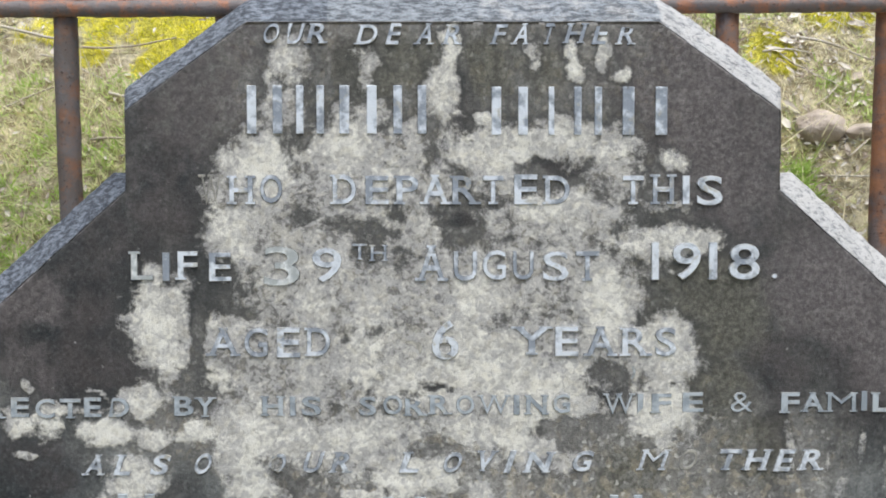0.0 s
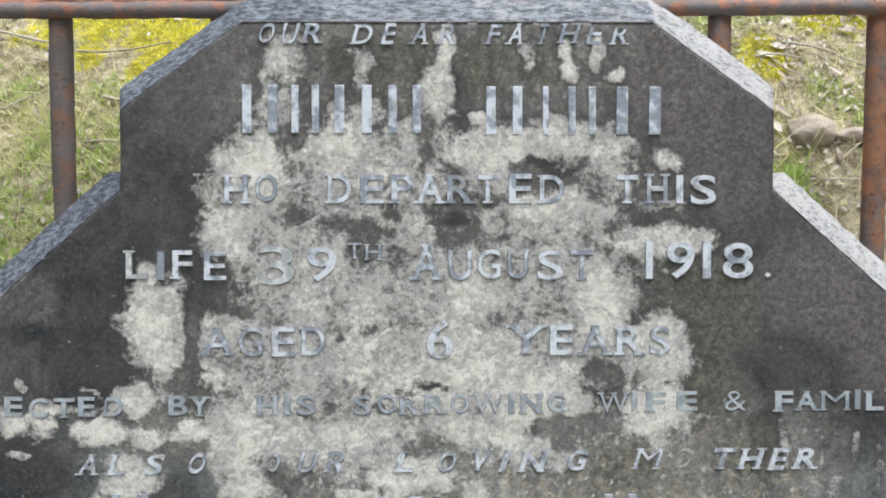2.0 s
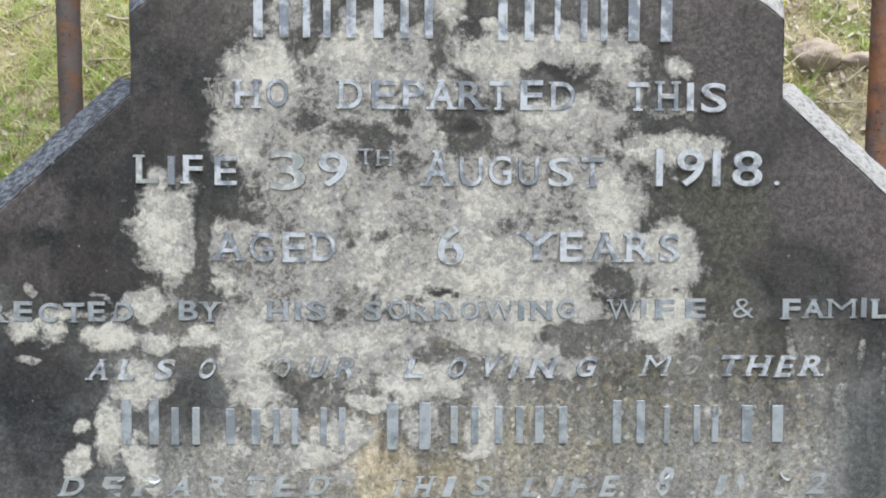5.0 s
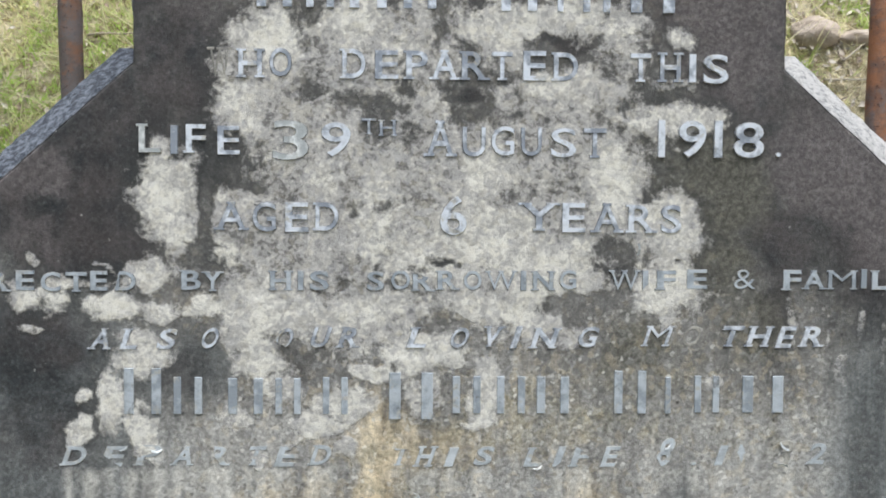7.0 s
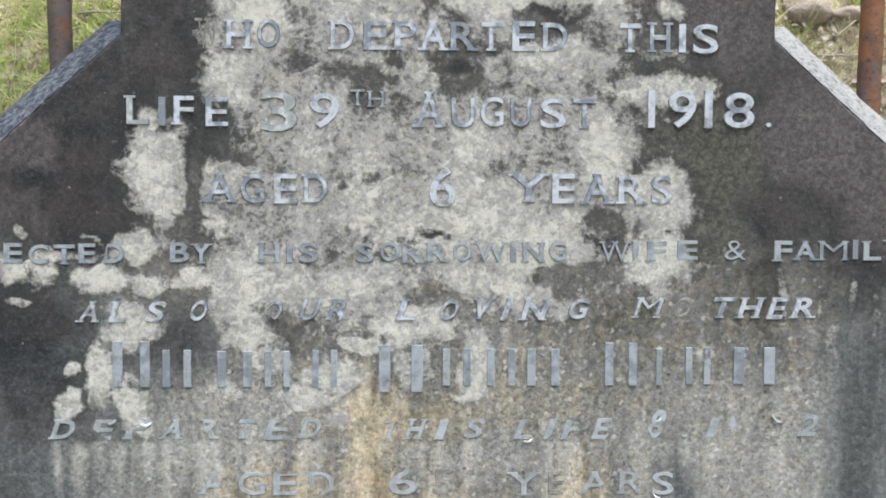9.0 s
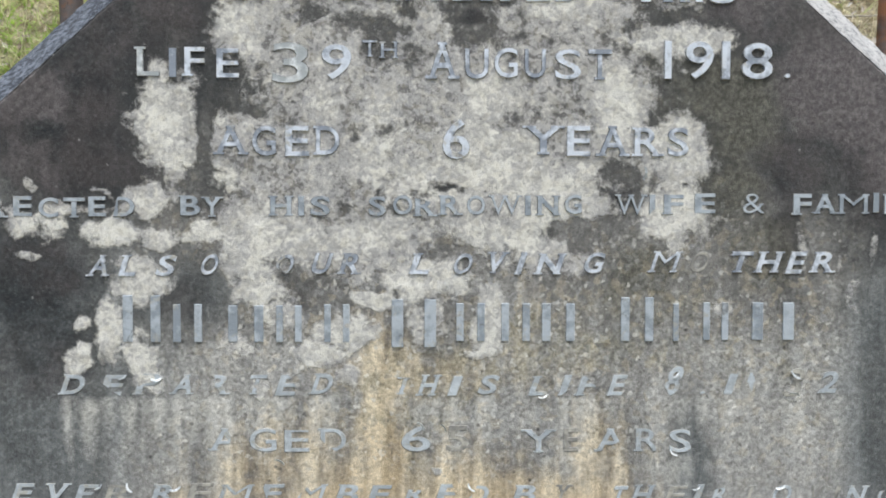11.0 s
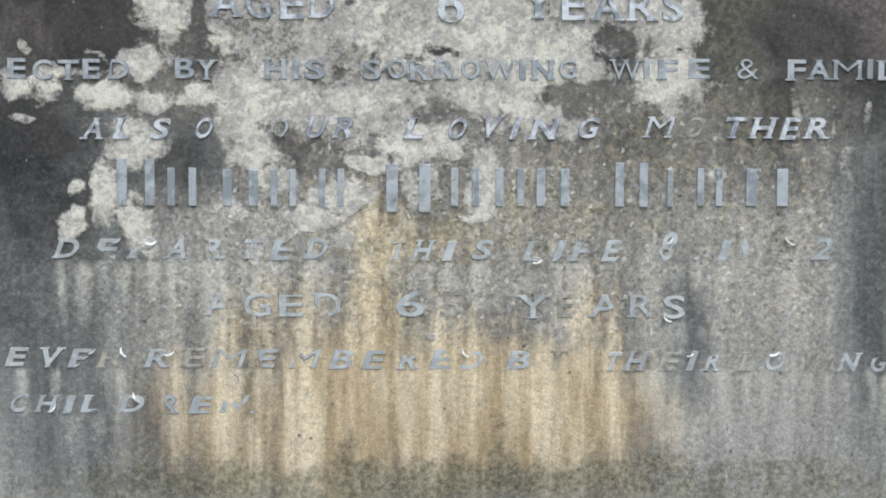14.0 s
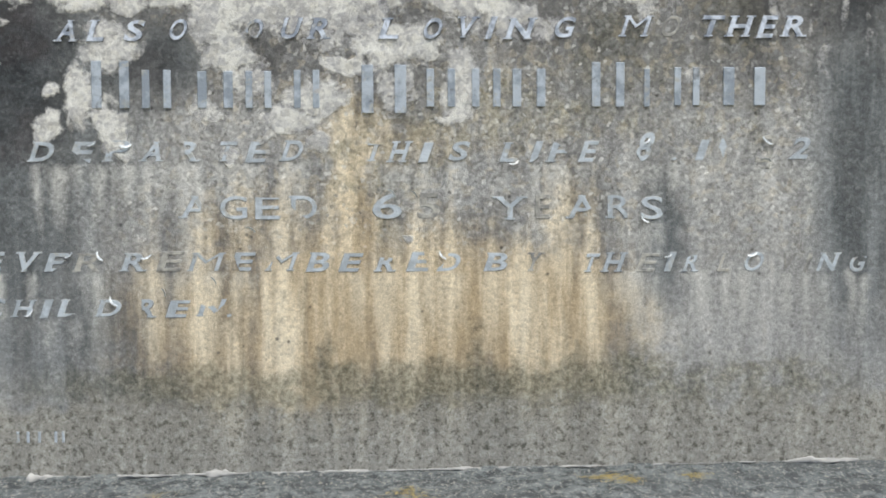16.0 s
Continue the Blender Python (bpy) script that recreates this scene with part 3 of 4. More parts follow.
CRUST_LEFT = [
    (-80, 805, 48, 40, 0.85), (-152, 791, 34, 34, 0.95), (-174, 755, 24, 22, 1), (-134, 742, 48, 32, 0.85), (-98, 702, 61, 32, 0.9), (-230, 683, 22, 36, 1),
    (-178, 656, 24, 28, 0.8), (-115, 647, 65, 36, 0.9), (-151, 597, 44, 24, 0.95), (-75, 589, 44, 24, 0.95),
]
CRUST_RIGHT = [
    (-11, 653, 52, 52, 0.95), (-7, 707, 48, 36, 0.9), (-17, 788, 28, 36, 0.8), (74, 721, 69, 30, 0.85), (83, 769, 52, 18, 0.9), (32, 815, 24, 22, 1),
    (86, 825, 28, 16, 1), (132, 816, 20, 30, 0.75), (122, 699, 24, 30, 1), (66, 649, 52, 36, 0.95), (125, 663, 20, 12, 0.9), (167, 658, 26, 22, 1),
    (172, 613, 26, 22, 0.95), (30, 598, 44, 18, 0.95), (66, 617, 48, 18, 1), (65, 575, 38, 13, 0.85), (170, 747, 38, 12, 0.9),
    (-24, 752, 24, 18, 0.85),
]
CRUST_SIDE = [
    (-339, 601, 23, 9, 0.95), (-277, 594, 20, 10, 1), (-252, 619, 21, 10, 0.95), (-308, 615, 25, 6, 0.85), (-341, 632, 4, 5, 0.9), (-286, 631, 5, 3, 0.9),
    (-240, 593, 12, 8, 1), (-205, 590, 15, 7, 1), (-174, 574, 20, 13, 1), (-259, 561, 18, 6, 1), (-345, 579, 7, 3, 0.85), (174, 776, 17, 4, 0.85),
    (-161, 554, 18, 16, 0.95), (-27, 557, 30, 16, 1), (-70, 542, 16, 8, 1), (-29, 521, 15, 13, 0.8),
]
CRUST_LOW = [
    (-90, 515, 24, 12, 1), (-119, 499, 19, 9, 1), (-256, 558, 20, 16, 1), (-280, 519, 13, 19, 1), (-306, 497, 10, 9, 1), (-305, 524, 6, 5, 0.95),
    (-254, 496, 13, 19, 1), (-244, 481, 9, 8, 0.9), (22, 525, 11, 22, 0.95), (16, 501, 12, 6, 0.8), (-94, 479, 7, 8, 0.95), (-148, 525, 20, 12, 0.7),
    (-179, 502, 12, 12, 0.65), (212, 530, 9, 5, 0.7), (-164, 467, 6, 6, 0.8), (266, 469, 10, 7, 0.7), (-18, 408, 6, 3, 0.7),
]
BRIGHT_TOP = [
    (-146, 814, 18, 14, 1), (-123, 830, 12, 10, 0.9), (-83, 830, 16, 14, 0.8), (-2, 899, 7, 20, 1), (-9, 864, 10, 16, 1), (43, 821, 18, 14, 1),
    (88, 830, 22, 10, 0.9), (129, 818, 12, 14, 0.9), (138, 877, 8, 6, 1), (97, 890, 7, 15, 0.9), (120, 901, 5, 12, 0.9), (174, 814, 9, 6, 0.8),
    (-137, 882, 10, 16, 0.5), (21, 843, 5, 4, 1),
]
BRIGHT_MID = [
    (-147, 813, 20, 18, 0.9), (-178, 755, 16, 20, 1), (-234, 683, 17, 30, 1), (-223, 651, 18, 10, 1), (-190, 633, 12, 10, 1), (-104, 693, 16, 13, 0.8),
    (-70, 670, 16, 32, 0.8), (20, 707, 20, 16, 0.9), (16, 653, 24, 32, 0.9), (66, 621, 32, 20, 1), (123, 695, 15, 24, 1), (162, 663, 19, 16, 1),
    (168, 615, 20, 18, 1), (-44, 794, 14, 22, 0.8), (87, 780, 28, 10, 0.8), (167, 747, 32, 9, 0.8),
]
BRIGHT_LOW = [
    (-147, 597, 22, 14, 1), (-79, 589, 20, 10, 0.8), (7, 593, 18, 11, 1), (39, 584, 24, 10, 0.9), (-43, 630, 24, 18, 0.8), (-339, 601, 26, 10, 1),
    (-277, 594, 22, 10, 1), (-250, 619, 18, 10, 0.9), (-240, 593, 13, 8, 1), (-205, 590, 16, 6, 1), (-165, 574, 18, 14, 1), (-259, 561, 20, 6, 1),
    (32, 820, 18, 16, 0.95), (-25, 557, 32, 17, 1), (-70, 542, 16, 8, 1), (-161, 554, 16, 18, 0.9), (-90, 515, 22, 10, 1), (-119, 499, 16, 6, 1),
]
DULL = [
    (-165, 701, 20, 24, 0.9), (-116, 728, 28, 20, 0.8), (-122, 665, 32, 14, 0.6), (74, 746, 36, 13, 0.8), (61, 694, 24, 16, 0.7), (-82, 715, 7, 24, 1),
    (-192, 723, 10, 20, 0.8), (-111, 773, 24, 12, 0.7), (-97, 620, 36, 12, 0.5), (-26, 814, 16, 28, 0.6), (132, 812, 16, 24, 0.6), (47, 721, 28, 10, 0.7),
]
CRUST_GAPS = [
    (-203, 683, 4, 30, 1), (3, 766, 10, 17, 1), (78, 805, 21, 5, 1), (53, 768, 6, 4, 0.7), (-92, 759, 10, 6, 0.7), (-125, 831, 12, 11, 0.9),
    (-125, 766, 12, 4, 0.5), (-11, 632, 15, 6, 0.75), (-32, 626, 10, 4, 0.7), (121, 639, 13, 7, 0.6), (92, 596, 19, 5, 0.9), (17, 568, 12, 4, 0.6),
    (-16, 834, 4, 24, 0.8), (-96, 882, 10, 15, 0.9), (-40, 868, 6, 14, 0.9), (12, 881, 5, 18, 1), (45, 890, 6, 18, 0.9),
]
PLUM = [
    (192, 868, 54, 59, 1), (224, 800, 32, 54, 0.8), (-191, 850, 41, 50, 0.6), (-163, 900, 27, 18, 0.6), (-343, 700, 32, 20, 0.9), (-339, 646, 18, 23, 0.6),
    (318, 705, 32, 18, 1), (232, 818, 27, 41, 0.9), (-240, 785, 32, 27, 0.4), (292, 655, 27, 27, 0.4),
    (298, 715, 40, 30, 1.1), (338, 690, 40, 30, 1.2), (362, 655, 40, 30, 0.9),
]
RUNS = [(268, 582, 4, 18, 0.62), (300, 578, 3, 12, 0.55), (327, 586, 4, 20, 0.62), (352, 572, 5, 22, 0.58), (318, 545, 6, 16, 0.5)]
MOULD = [
    (203, 695, 41, 41, 1), (204, 631, 27, 27, 0.9), (242, 581, 27, 27, 0.7), (141, 571, 27, 18, 0.8), (-52, 575, 27, 11, 0.5), (152, 731, 14, 27, 0.8),
    (-47, 886, 42, 24, 0.8), (30, 890, 20, 24, 0.8), (72, 884, 20, 20, 0.7), (-80, 850, 20, 16, 0.6),
]
PALE = [
    (288, 687, 27, 18, 0.4), (288, 422, 40, 54, 0.7), (238, 408, 27, 54, 0.55), (135, 579, 32, 18, 0.5), (-306, 386, 10, 40, 0.9),
    (-277, 386, 8, 40, 0.8), (-250, 386, 10, 40, 0.8), (-0, 246, 315, 22, 0.75), (-225, 242, 90, 22, 0.6), (247, 244, 112, 22, 0.7),
    (198, 359, 11, 54, 0.5), (238, 359, 8, 50, 0.7), (337, 359, 6, 40, 0.7),
]
GRIME = [
    (-225, 791, 32, 54, 0.9), (-279, 746, 72, 54, 0.85), (-315, 687, 72, 50, 1), (-302, 642, 58, 22, 1), 
    (-212, 534, 27, 27, 0.35), (-72, 890, 32, 27, 0.6), (243, 705, 27, 58, 0.7), (270, 651, 54, 36, 0.8),
    (337, 647, 45, 54, 0.9), (238, 849, 32, 90, 0.55), (256, 597, 12, 27, 0.8),
    (-203, 881, 54, 54, 0.5), (-222, 845, 40, 60, 0.6), (300, 715, 90, 55, 0.62), (222, 800, 30, 40, 0.58), (83, 808, 18, 6, 1), (13, 766, 12, 5, 1), (117, 624, 18, 8, 0.8),
]
OLIVE = [
    (44, 284, 190, 20, 0.9), (-203, 285, 140, 18, 0.8), (240, 290, 120, 20, 0.7), (150, 294, 60, 18, 0.8), (-88, 305, 8, 24, 0.7), (35, 303, 10, 26, 0.7), (120, 298, 9, 22, 0.6), (-40, 470, 60, 40, 0.55), (60, 505, 120, 26, 0.62), (150, 545, 80, 25, 0.5), (240, 500, 60, 30, 0.45), (-35, 430, 14, 60, 0.45),
]
DAMP = [
    (-300, 500, 60, 90, 0.8), (-255, 475, 30, 50, 0.6), (-215, 545, 40, 25, 0.7),    (-340, 540, 50, 70, 1.0), (-270, 545, 45, 35, 0.8), (-320, 460, 50, 60, 0.8), (-340, 420, 40, 40, 0.5), (345, 453, 36, 120, 0.95), (184, 408, 14, 50, 0.9), (-212, 534, 27, 27, 0.5), (330, 330, 60, 80, 0.15), (-330, 300, 60, 60, 0.4),
    (-335, 440, 55, 100, 1.0), (-310, 335, 60, 50, 0.75), (-300, 285, 70, 30, 0.5), (-270, 500, 40, 40, 0.7),
]
GRIME_SPOTS = [
    (-23, 635, 25, 14, 0.7), (31, 606, 22, 8, 0.9), (54, 597, 16, 8, 0.7), (-108, 728, 27, 14, 0.5), (9, 854, 14, 27, 0.7),
    (36, 885, 9, 27, 0.6), (-27, 881, 12, 27, 0.6), (90, 903, 9, 14, 0.7), 
    (162, 750, 14, 27, 0.6), (216, 782, 22, 22, 0.5), (166, 836, 14, 18, 0.6), (-90, 318, 6, 27, 0.4), (36, 314, 9, 27, 0.35),
    (-342, 422, 32, 32, 0.3), (-135, 548, 32, 18, 0.4), (157, 687, 22, 14, 0.6),
    (-345, 560, 45, 40, 0.8), (-335, 505, 40, 45, 0.65), (-215, 540, 20, 16, 0.6),
]
OCHRE = [
    (-62, 425, 15, 70, 0.85), (-167, 322, 64, 54, 0.7), (-81, 341, 54, 60, 0.95), (0, 341, 63, 56, 1.0), (85, 336, 60, 50, 0.95),
    (-135, 400, 63, 40, 0.5), (60, 489, 90, 20, 0.2), (110, 400, 26, 50, 0.5), (-108, 300, 30, 30, 0.9), (-230, 335, 30, 36, 0.4),
    (-45, 485, 50, 22, 0.5), (-212, 345, 45, 40, 0.5), (122, 328, 34, 50, 0.6), (-125, 440, 50, 16, 0.35), (40, 405, 30, 24, 0.35),
]


BASE, TOP = 0.20, 0.922
OUTLINE = [(BASE, 0.400), (0.664, 0.400), (0.789, 0.260), (0.852, 0.260), (TOP, 0.163)]


def half_width(z):
    return np.interp(z, [p[0] for p in OUTLINE], [p[1] for p in OUTLINE])


def build_headstone():
    stone = thing("headstone", (0, 0.05, 0.22), "weathered grey headstone with stepped shoulders, pale lichen and lead lettering", "headstone")
    zs = np.unique(np.concatenate([np.linspace(a[0], b[0], max(2, int((b[0] - a[0]) / 0.0029))) for a, b in zip(OUTLINE, OUTLINE[1:])]))
    s = np.linspace(-1, 1, 291)
    S, Z = np.meshgrid(s, zs)
    X = S * half_width(Z)
    border = np.minimum((1 - np.abs(S)) * half_width(Z), TOP - Z)
    Y = 0.0006 * field(X, Z, 0.045, 11) + 0.0008 * np.clip(1 - border / 0.003, 0, 1) ** 2
    crust = blotches(X, Z, CRUST_TOP, CRUST_LEFT, CRUST_RIGHT, CRUST_SIDE, CRUST_LOW) * (1 - 0.62 * blotches(X, Z, CRUST_GAPS))
    Y = Y - 0.0006 * np.clip((crust - 0.45) / 0.3, 0, 1) * (0.6 + 0.8 * field(X, Z, 0.006, 12))
    m, n = X.shape
    at = Vector((0, 0.05, 0.22))
    verts = [np.stack([X, Y, Z], -1).reshape(-1, 3)]
    faces = [(j * n + i, j * n + i + 1, (j + 1) * n + i + 1, (j + 1) * n + i) for j in range(m - 1) for i in range(n - 1)]
    # the rim: up one side, over the top, down the other
    ring = [j * n for j in range(m)] + [(m - 1) * n + i for i in range(1, n - 1)] + [j * n + n - 1 for j in range(m - 1, -1, -1)]
    P = verts[0][ring]
    push = np.zeros((len(ring), 2))
    for k, (x, _, z) in enumerate(P):
        side = 1 if x > 0 else -1
        if z >= TOP - 1e-6:
            push[k] = (0, 0.026 + 0.004 * field(x, 0.0, 0.05, 21) + 0.0025 * field(x, 0.0, 0.012, 22))
        elif z > 0.852:
            low = (TOP - z) / (TOP - 0.852)
            out = 0.005 if side > 0 else 0.002
            push[k] = ((0.010 - 0.001 * low + out * 0.4 * (1 - low)) * side, 0.017 + out + 0.002 * low)
        elif z > 0.789:
            up = np.clip((z - 0.800) / 0.028, 0, 1)
            push[k] = ((0.005 + 0.004 * up) * side, 0.003 + 0.017 * up)
        elif z > 0.664:
            push[k] = (0.009 * side, 0.024)
        else:
            push[k] = (0.005 * side, 0)
    kern = np.ones(7) / 7
    for c in (0, 1):
        push[:, c] = np.convolve(np.pad(push[:, c], 3, mode="edge"), kern, mode="valid")
    push += 0.0007 * np.stack([field(P[:, 0], P[:, 2], 0.008, 23), field(P[:, 0], P[:, 2], 0.008, 24)], -1)
    layers = [(0.05, 0.0016), (0.35, 0.0105), (0.72, 0.022), (1.0, 0.032), (1.0, 0.066), (1.0, 0.10)]
    first, count = ring, len(X.ravel())
    for share, depth in layers:
        q = np.stack([P[:, 0] + push[:, 0] * share, np.full(len(ring), depth), P[:, 2] + push[:, 1] * share], -1)
        if depth < 0.09:
            q[:, 1] += 0.0015 * field(P[:, 0], P[:, 2] + depth, 0.01, 25)
        verts.append(q)
        nxt = list(range(count, count + len(ring)))
        faces += [(first[k + 1], first[k], nxt[k], nxt[k + 1]) for k in range(len(ring) - 1)]
        faces.append((first[0], first[-1], nxt[-1], nxt[0]))
        first, count = nxt, count + len(ring)
    faces.append(tuple(first))
    V = np.concatenate(verts)
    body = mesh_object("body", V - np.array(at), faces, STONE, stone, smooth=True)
    x, z = V[:, 0], V[:, 2]
    rim = np.zeros(len(V))
    rim[m * n:] = 1
    values = {
        "lichen": blotches(x, z, CRUST_TOP, CRUST_LEFT, CRUST_RIGHT, CRUST_SIDE, CRUST_LOW, RUNS) * (1 - 0.62 * blotches(x, z, CRUST_GAPS)),
        "bright": np.clip(np.maximum(blotches(x, z, BRIGHT_TOP, BRIGHT_MID, BRIGHT_LOW), 0.9 * blotches(x, z, CRUST_LOW)) - 0.5 * blotches(x, z, DULL), 0, 1),
        "plum": blotches(x, z, PLUM),
        "mould": blotches(x, z, MOULD),
        "grime": np.maximum(blotches(x, z, GRIME, GRIME_SPOTS), np.clip((z - 0.56) / 0.07, 0, 1) * (0.42 + 0.32 * np.clip((np.abs(x) - 0.16) / 0.05, 0, 1) * np.clip((z - 0.66) / 0.05, 0, 1))),
        "damp_and_dark_rim": blotches(x, z, DAMP),
        "olive": blotches(x, z, OLIVE),
        "drip": drips(x, z),
        "washed": np.clip((0.385 - z) / 0.02, 0, 1) * np.clip((z - 0.27) / 0.05, 0, 1) + 0.5 * np.clip((0.475 - z) / 0.02, 0, 1) * np.clip((z - 0.385) / 0.02, 0, 1),
        "ochre": blotches(x, z, OCHRE),
        "pale": np.maximum(blotches(x, z, PALE), 0.72 * np.clip((0.56 - z) / 0.06, 0, 1)),
        "foot": np.clip((0.280 - z + 0.009 * field(x, z, 0.03, 31) + 0.009 * field(x, z, 0.009, 32)) / 0.012, 0, 1),
        "grainy": np.clip((z - 0.375) / 0.05, 0, 1) * (0.6 + 0.4 * np.clip((0.60 - z) / 0.05, 0, 1)),
        "rim": rim,
    }
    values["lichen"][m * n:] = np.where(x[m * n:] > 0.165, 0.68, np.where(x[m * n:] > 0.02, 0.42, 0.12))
    # Rim colour: darker and bluer on the left half, most below 0.83.
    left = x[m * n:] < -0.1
    values["damp_and_dark_rim"][m * n:] = np.where(left, np.where(z[m * n:] < 0.83, 1.0, 0.75), 0.0)
    for key, val in values.items():
        a = body.data.attributes.new(key, "FLOAT", "POINT")
        a.data.foreach_set("value", val.astype(np.float32))
    return stone


headstone = build_headstone()

GLYPHS = {}


def glyph(ch, weight):
    """Raised character in a unit box: its points, faces, and the ends of its strokes at foot and head."""
    if (ch, weight) not in GLYPHS:
        cu = bpy.data.curves.new("glyph", "FONT")
        cu.body, cu.size, cu.extrude, cu.offset = ch, 1.0, 0.5, weight
        cu.resolution_u = 4
        ob = bpy.data.objects.new("glyph", cu)
        scene.collection.objects.link(ob)
        dg = bpy.context.evaluated_depsgraph_get()
        me = bpy.data.meshes.new_from_object(ob.evaluated_get(dg))
        v = np.array([q.co[:] for q in me.vertices])
        f = [tuple(q.vertices) for q in me.polygons]
        bpy.data.objects.remove(ob)
        bpy.data.curves.remove(cu)
        bpy.data.meshes.remove(me)
        lo, hi = v.min(0), v.max(0)
        v = (v - lo) / np.maximum(hi - lo, 1e-6)
        ends = set()
        for face in f:
            for a, b in zip(face, face[1:] + face[:1]):
                for level in (0, 1):
                    if abs(v[a][1] - level) < 0.004 and abs(v[b][1] - level) < 0.004 and v[a][2] > 0.5 and v[b][2] > 0.5:
                        x0, x1 = sorted((v[a][0], v[b][0]))
                        if 0.06 < x1 - x0 < 0.5:
                            ends.add((round(x0, 3), round(x1, 3), level))
        GLYPHS[(ch, weight)] = (v, f, sorted(ends))
    return GLYPHS[(ch, weight)]


def lead_letter(ch, x, z, w, h, lean, mat, proud, cut=None, weight=0.02):
    v, f, ends = glyph(ch, 0.0 if ch in "MW&" else weight)
    x, z, w, h = x / 1000, z / 1000, w / 1000, h / 1000
    slant = lean * h
    wide = max(w - abs(slant), 0.004)

    def place(a, b, front, sunk=0.0):
        return (x - w / 2 + a * wide + b * slant, (-proud + sunk if front else 0.0012) - 0.05, z + b * h - 0.22)

    bm = bmesh.new()
    pts = [bm.verts.new(place(a, b, c > 0.5)) for a, b, c in v]
    for face in f:
        try:
            bm.faces.new([pts[i] for i in face])
        except ValueError:
            pass
    bmesh.ops.remove_doubles(bm, verts=bm.verts, dist=0.00004)
    grow, tall = 0.10 * h / wide * 0.9, 0.10
    for x0, x1, level in ends if ch.isalnum() and ch not in "CGOQSJU3689" else ():
        b0, b1 = (0.0, tall) if level == 0 else (1 - tall, 1.0)
        ring = [bm.verts.new(place(a, b, c, 0.00012)) for c in (True, False) for a, b in ((x0 - grow, b0), (x1 + grow, b0), (x1 + grow, b1), (x0 - grow, b1))]
        for q in ((0, 1, 2, 3), (0, 4, 5, 1), (1, 5, 6, 2), (2, 6, 7, 3), (3, 7, 4, 0)):
            bm.faces.new([ring[i] for i in q])
    if cut:
        ang, share = cut
        d = Vector((math.cos(ang), 0, math.sin(ang)))
        c = Vector((x, -0.05, z + h / 2 - 0.22)) + d * share * h
        bmesh.ops.bisect_plane(bm, geom=bm.verts[:] + bm.edges[:] + bm.faces[:], plane_co=c, plane_no=d, clear_outer=True)
    bmesh.ops.recalc_face_normals(bm, faces=bm.faces[:])
    bm.normal_update()
    front = [q for q in bm.faces if abs(q.normal.y) > 0.9 and q.calc_center_median().y < -0.05 - proud * 0.5]
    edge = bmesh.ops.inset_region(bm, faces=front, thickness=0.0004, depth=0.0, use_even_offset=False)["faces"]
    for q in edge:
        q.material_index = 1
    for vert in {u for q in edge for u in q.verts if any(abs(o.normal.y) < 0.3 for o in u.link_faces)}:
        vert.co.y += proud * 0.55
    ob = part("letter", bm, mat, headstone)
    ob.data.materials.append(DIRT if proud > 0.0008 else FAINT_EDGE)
    return ob


def inlay_bar(x, z, w, h, mat, proud):
    bm = bmesh.new()
    bmesh.ops.create_cube(bm, size=1.0, matrix=Matrix.Translation((x / 1000, -0.05 + 0.0006 - proud / 2, (z + h / 2) / 1000 - 0.22)) @ Matrix.Diagonal((w / 1000, proud + 0.0012, h / 1000, 1)))
    bmesh.ops.bevel(bm, geom=bm.edges[:], offset=0.0003, segments=1, affect="EDGES")
    return part("inlay_bar", bm, mat, headstone)


def letter_line(rows, lean, mat, proud, broken, seed, lost=(), bright=(), weight=0.024):
    rng = random.Random(seed)
    for k, (ch, x, z, w, h) in enumerate(rows):
        if k in lost:
            lead_letter(ch, x, z, w, h, lean, TRACE, 0.0003)
            continue
        cut = (rng.uniform(0, 6.28), rng.uniform(0.22, 0.42)) if rng.random() < broken else None
        lead_letter(ch, x, z, w, h, lean, LEAD_BRIGHT if k in bright else mat, proud, cut, weight)


def bar_line(rows, mat, proud):
    for ch, x, z, w, h in rows:
        strokes = 1 if w < 16 else 2
        for k in range(strokes):
            off = 0 if strokes == 1 else (k - 0.5) * w * 0.62
            inlay_bar(x + off, z, max(4.5, w * 0.22), h, mat, proud)


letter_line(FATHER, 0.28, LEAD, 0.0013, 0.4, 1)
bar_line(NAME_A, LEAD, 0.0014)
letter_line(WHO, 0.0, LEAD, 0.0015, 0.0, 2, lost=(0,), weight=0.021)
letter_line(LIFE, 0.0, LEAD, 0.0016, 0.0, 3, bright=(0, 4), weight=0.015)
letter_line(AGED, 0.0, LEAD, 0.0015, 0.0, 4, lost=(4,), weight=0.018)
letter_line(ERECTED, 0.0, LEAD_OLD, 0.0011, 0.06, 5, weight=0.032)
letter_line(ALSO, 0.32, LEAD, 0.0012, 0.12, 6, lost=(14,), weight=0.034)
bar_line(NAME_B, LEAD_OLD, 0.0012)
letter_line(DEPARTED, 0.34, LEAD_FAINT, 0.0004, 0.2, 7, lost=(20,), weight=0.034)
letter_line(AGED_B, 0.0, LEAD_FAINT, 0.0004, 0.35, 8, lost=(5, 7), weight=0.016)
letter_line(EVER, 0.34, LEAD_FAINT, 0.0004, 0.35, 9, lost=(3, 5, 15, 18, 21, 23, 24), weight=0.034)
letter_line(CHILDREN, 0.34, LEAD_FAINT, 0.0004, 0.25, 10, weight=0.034)


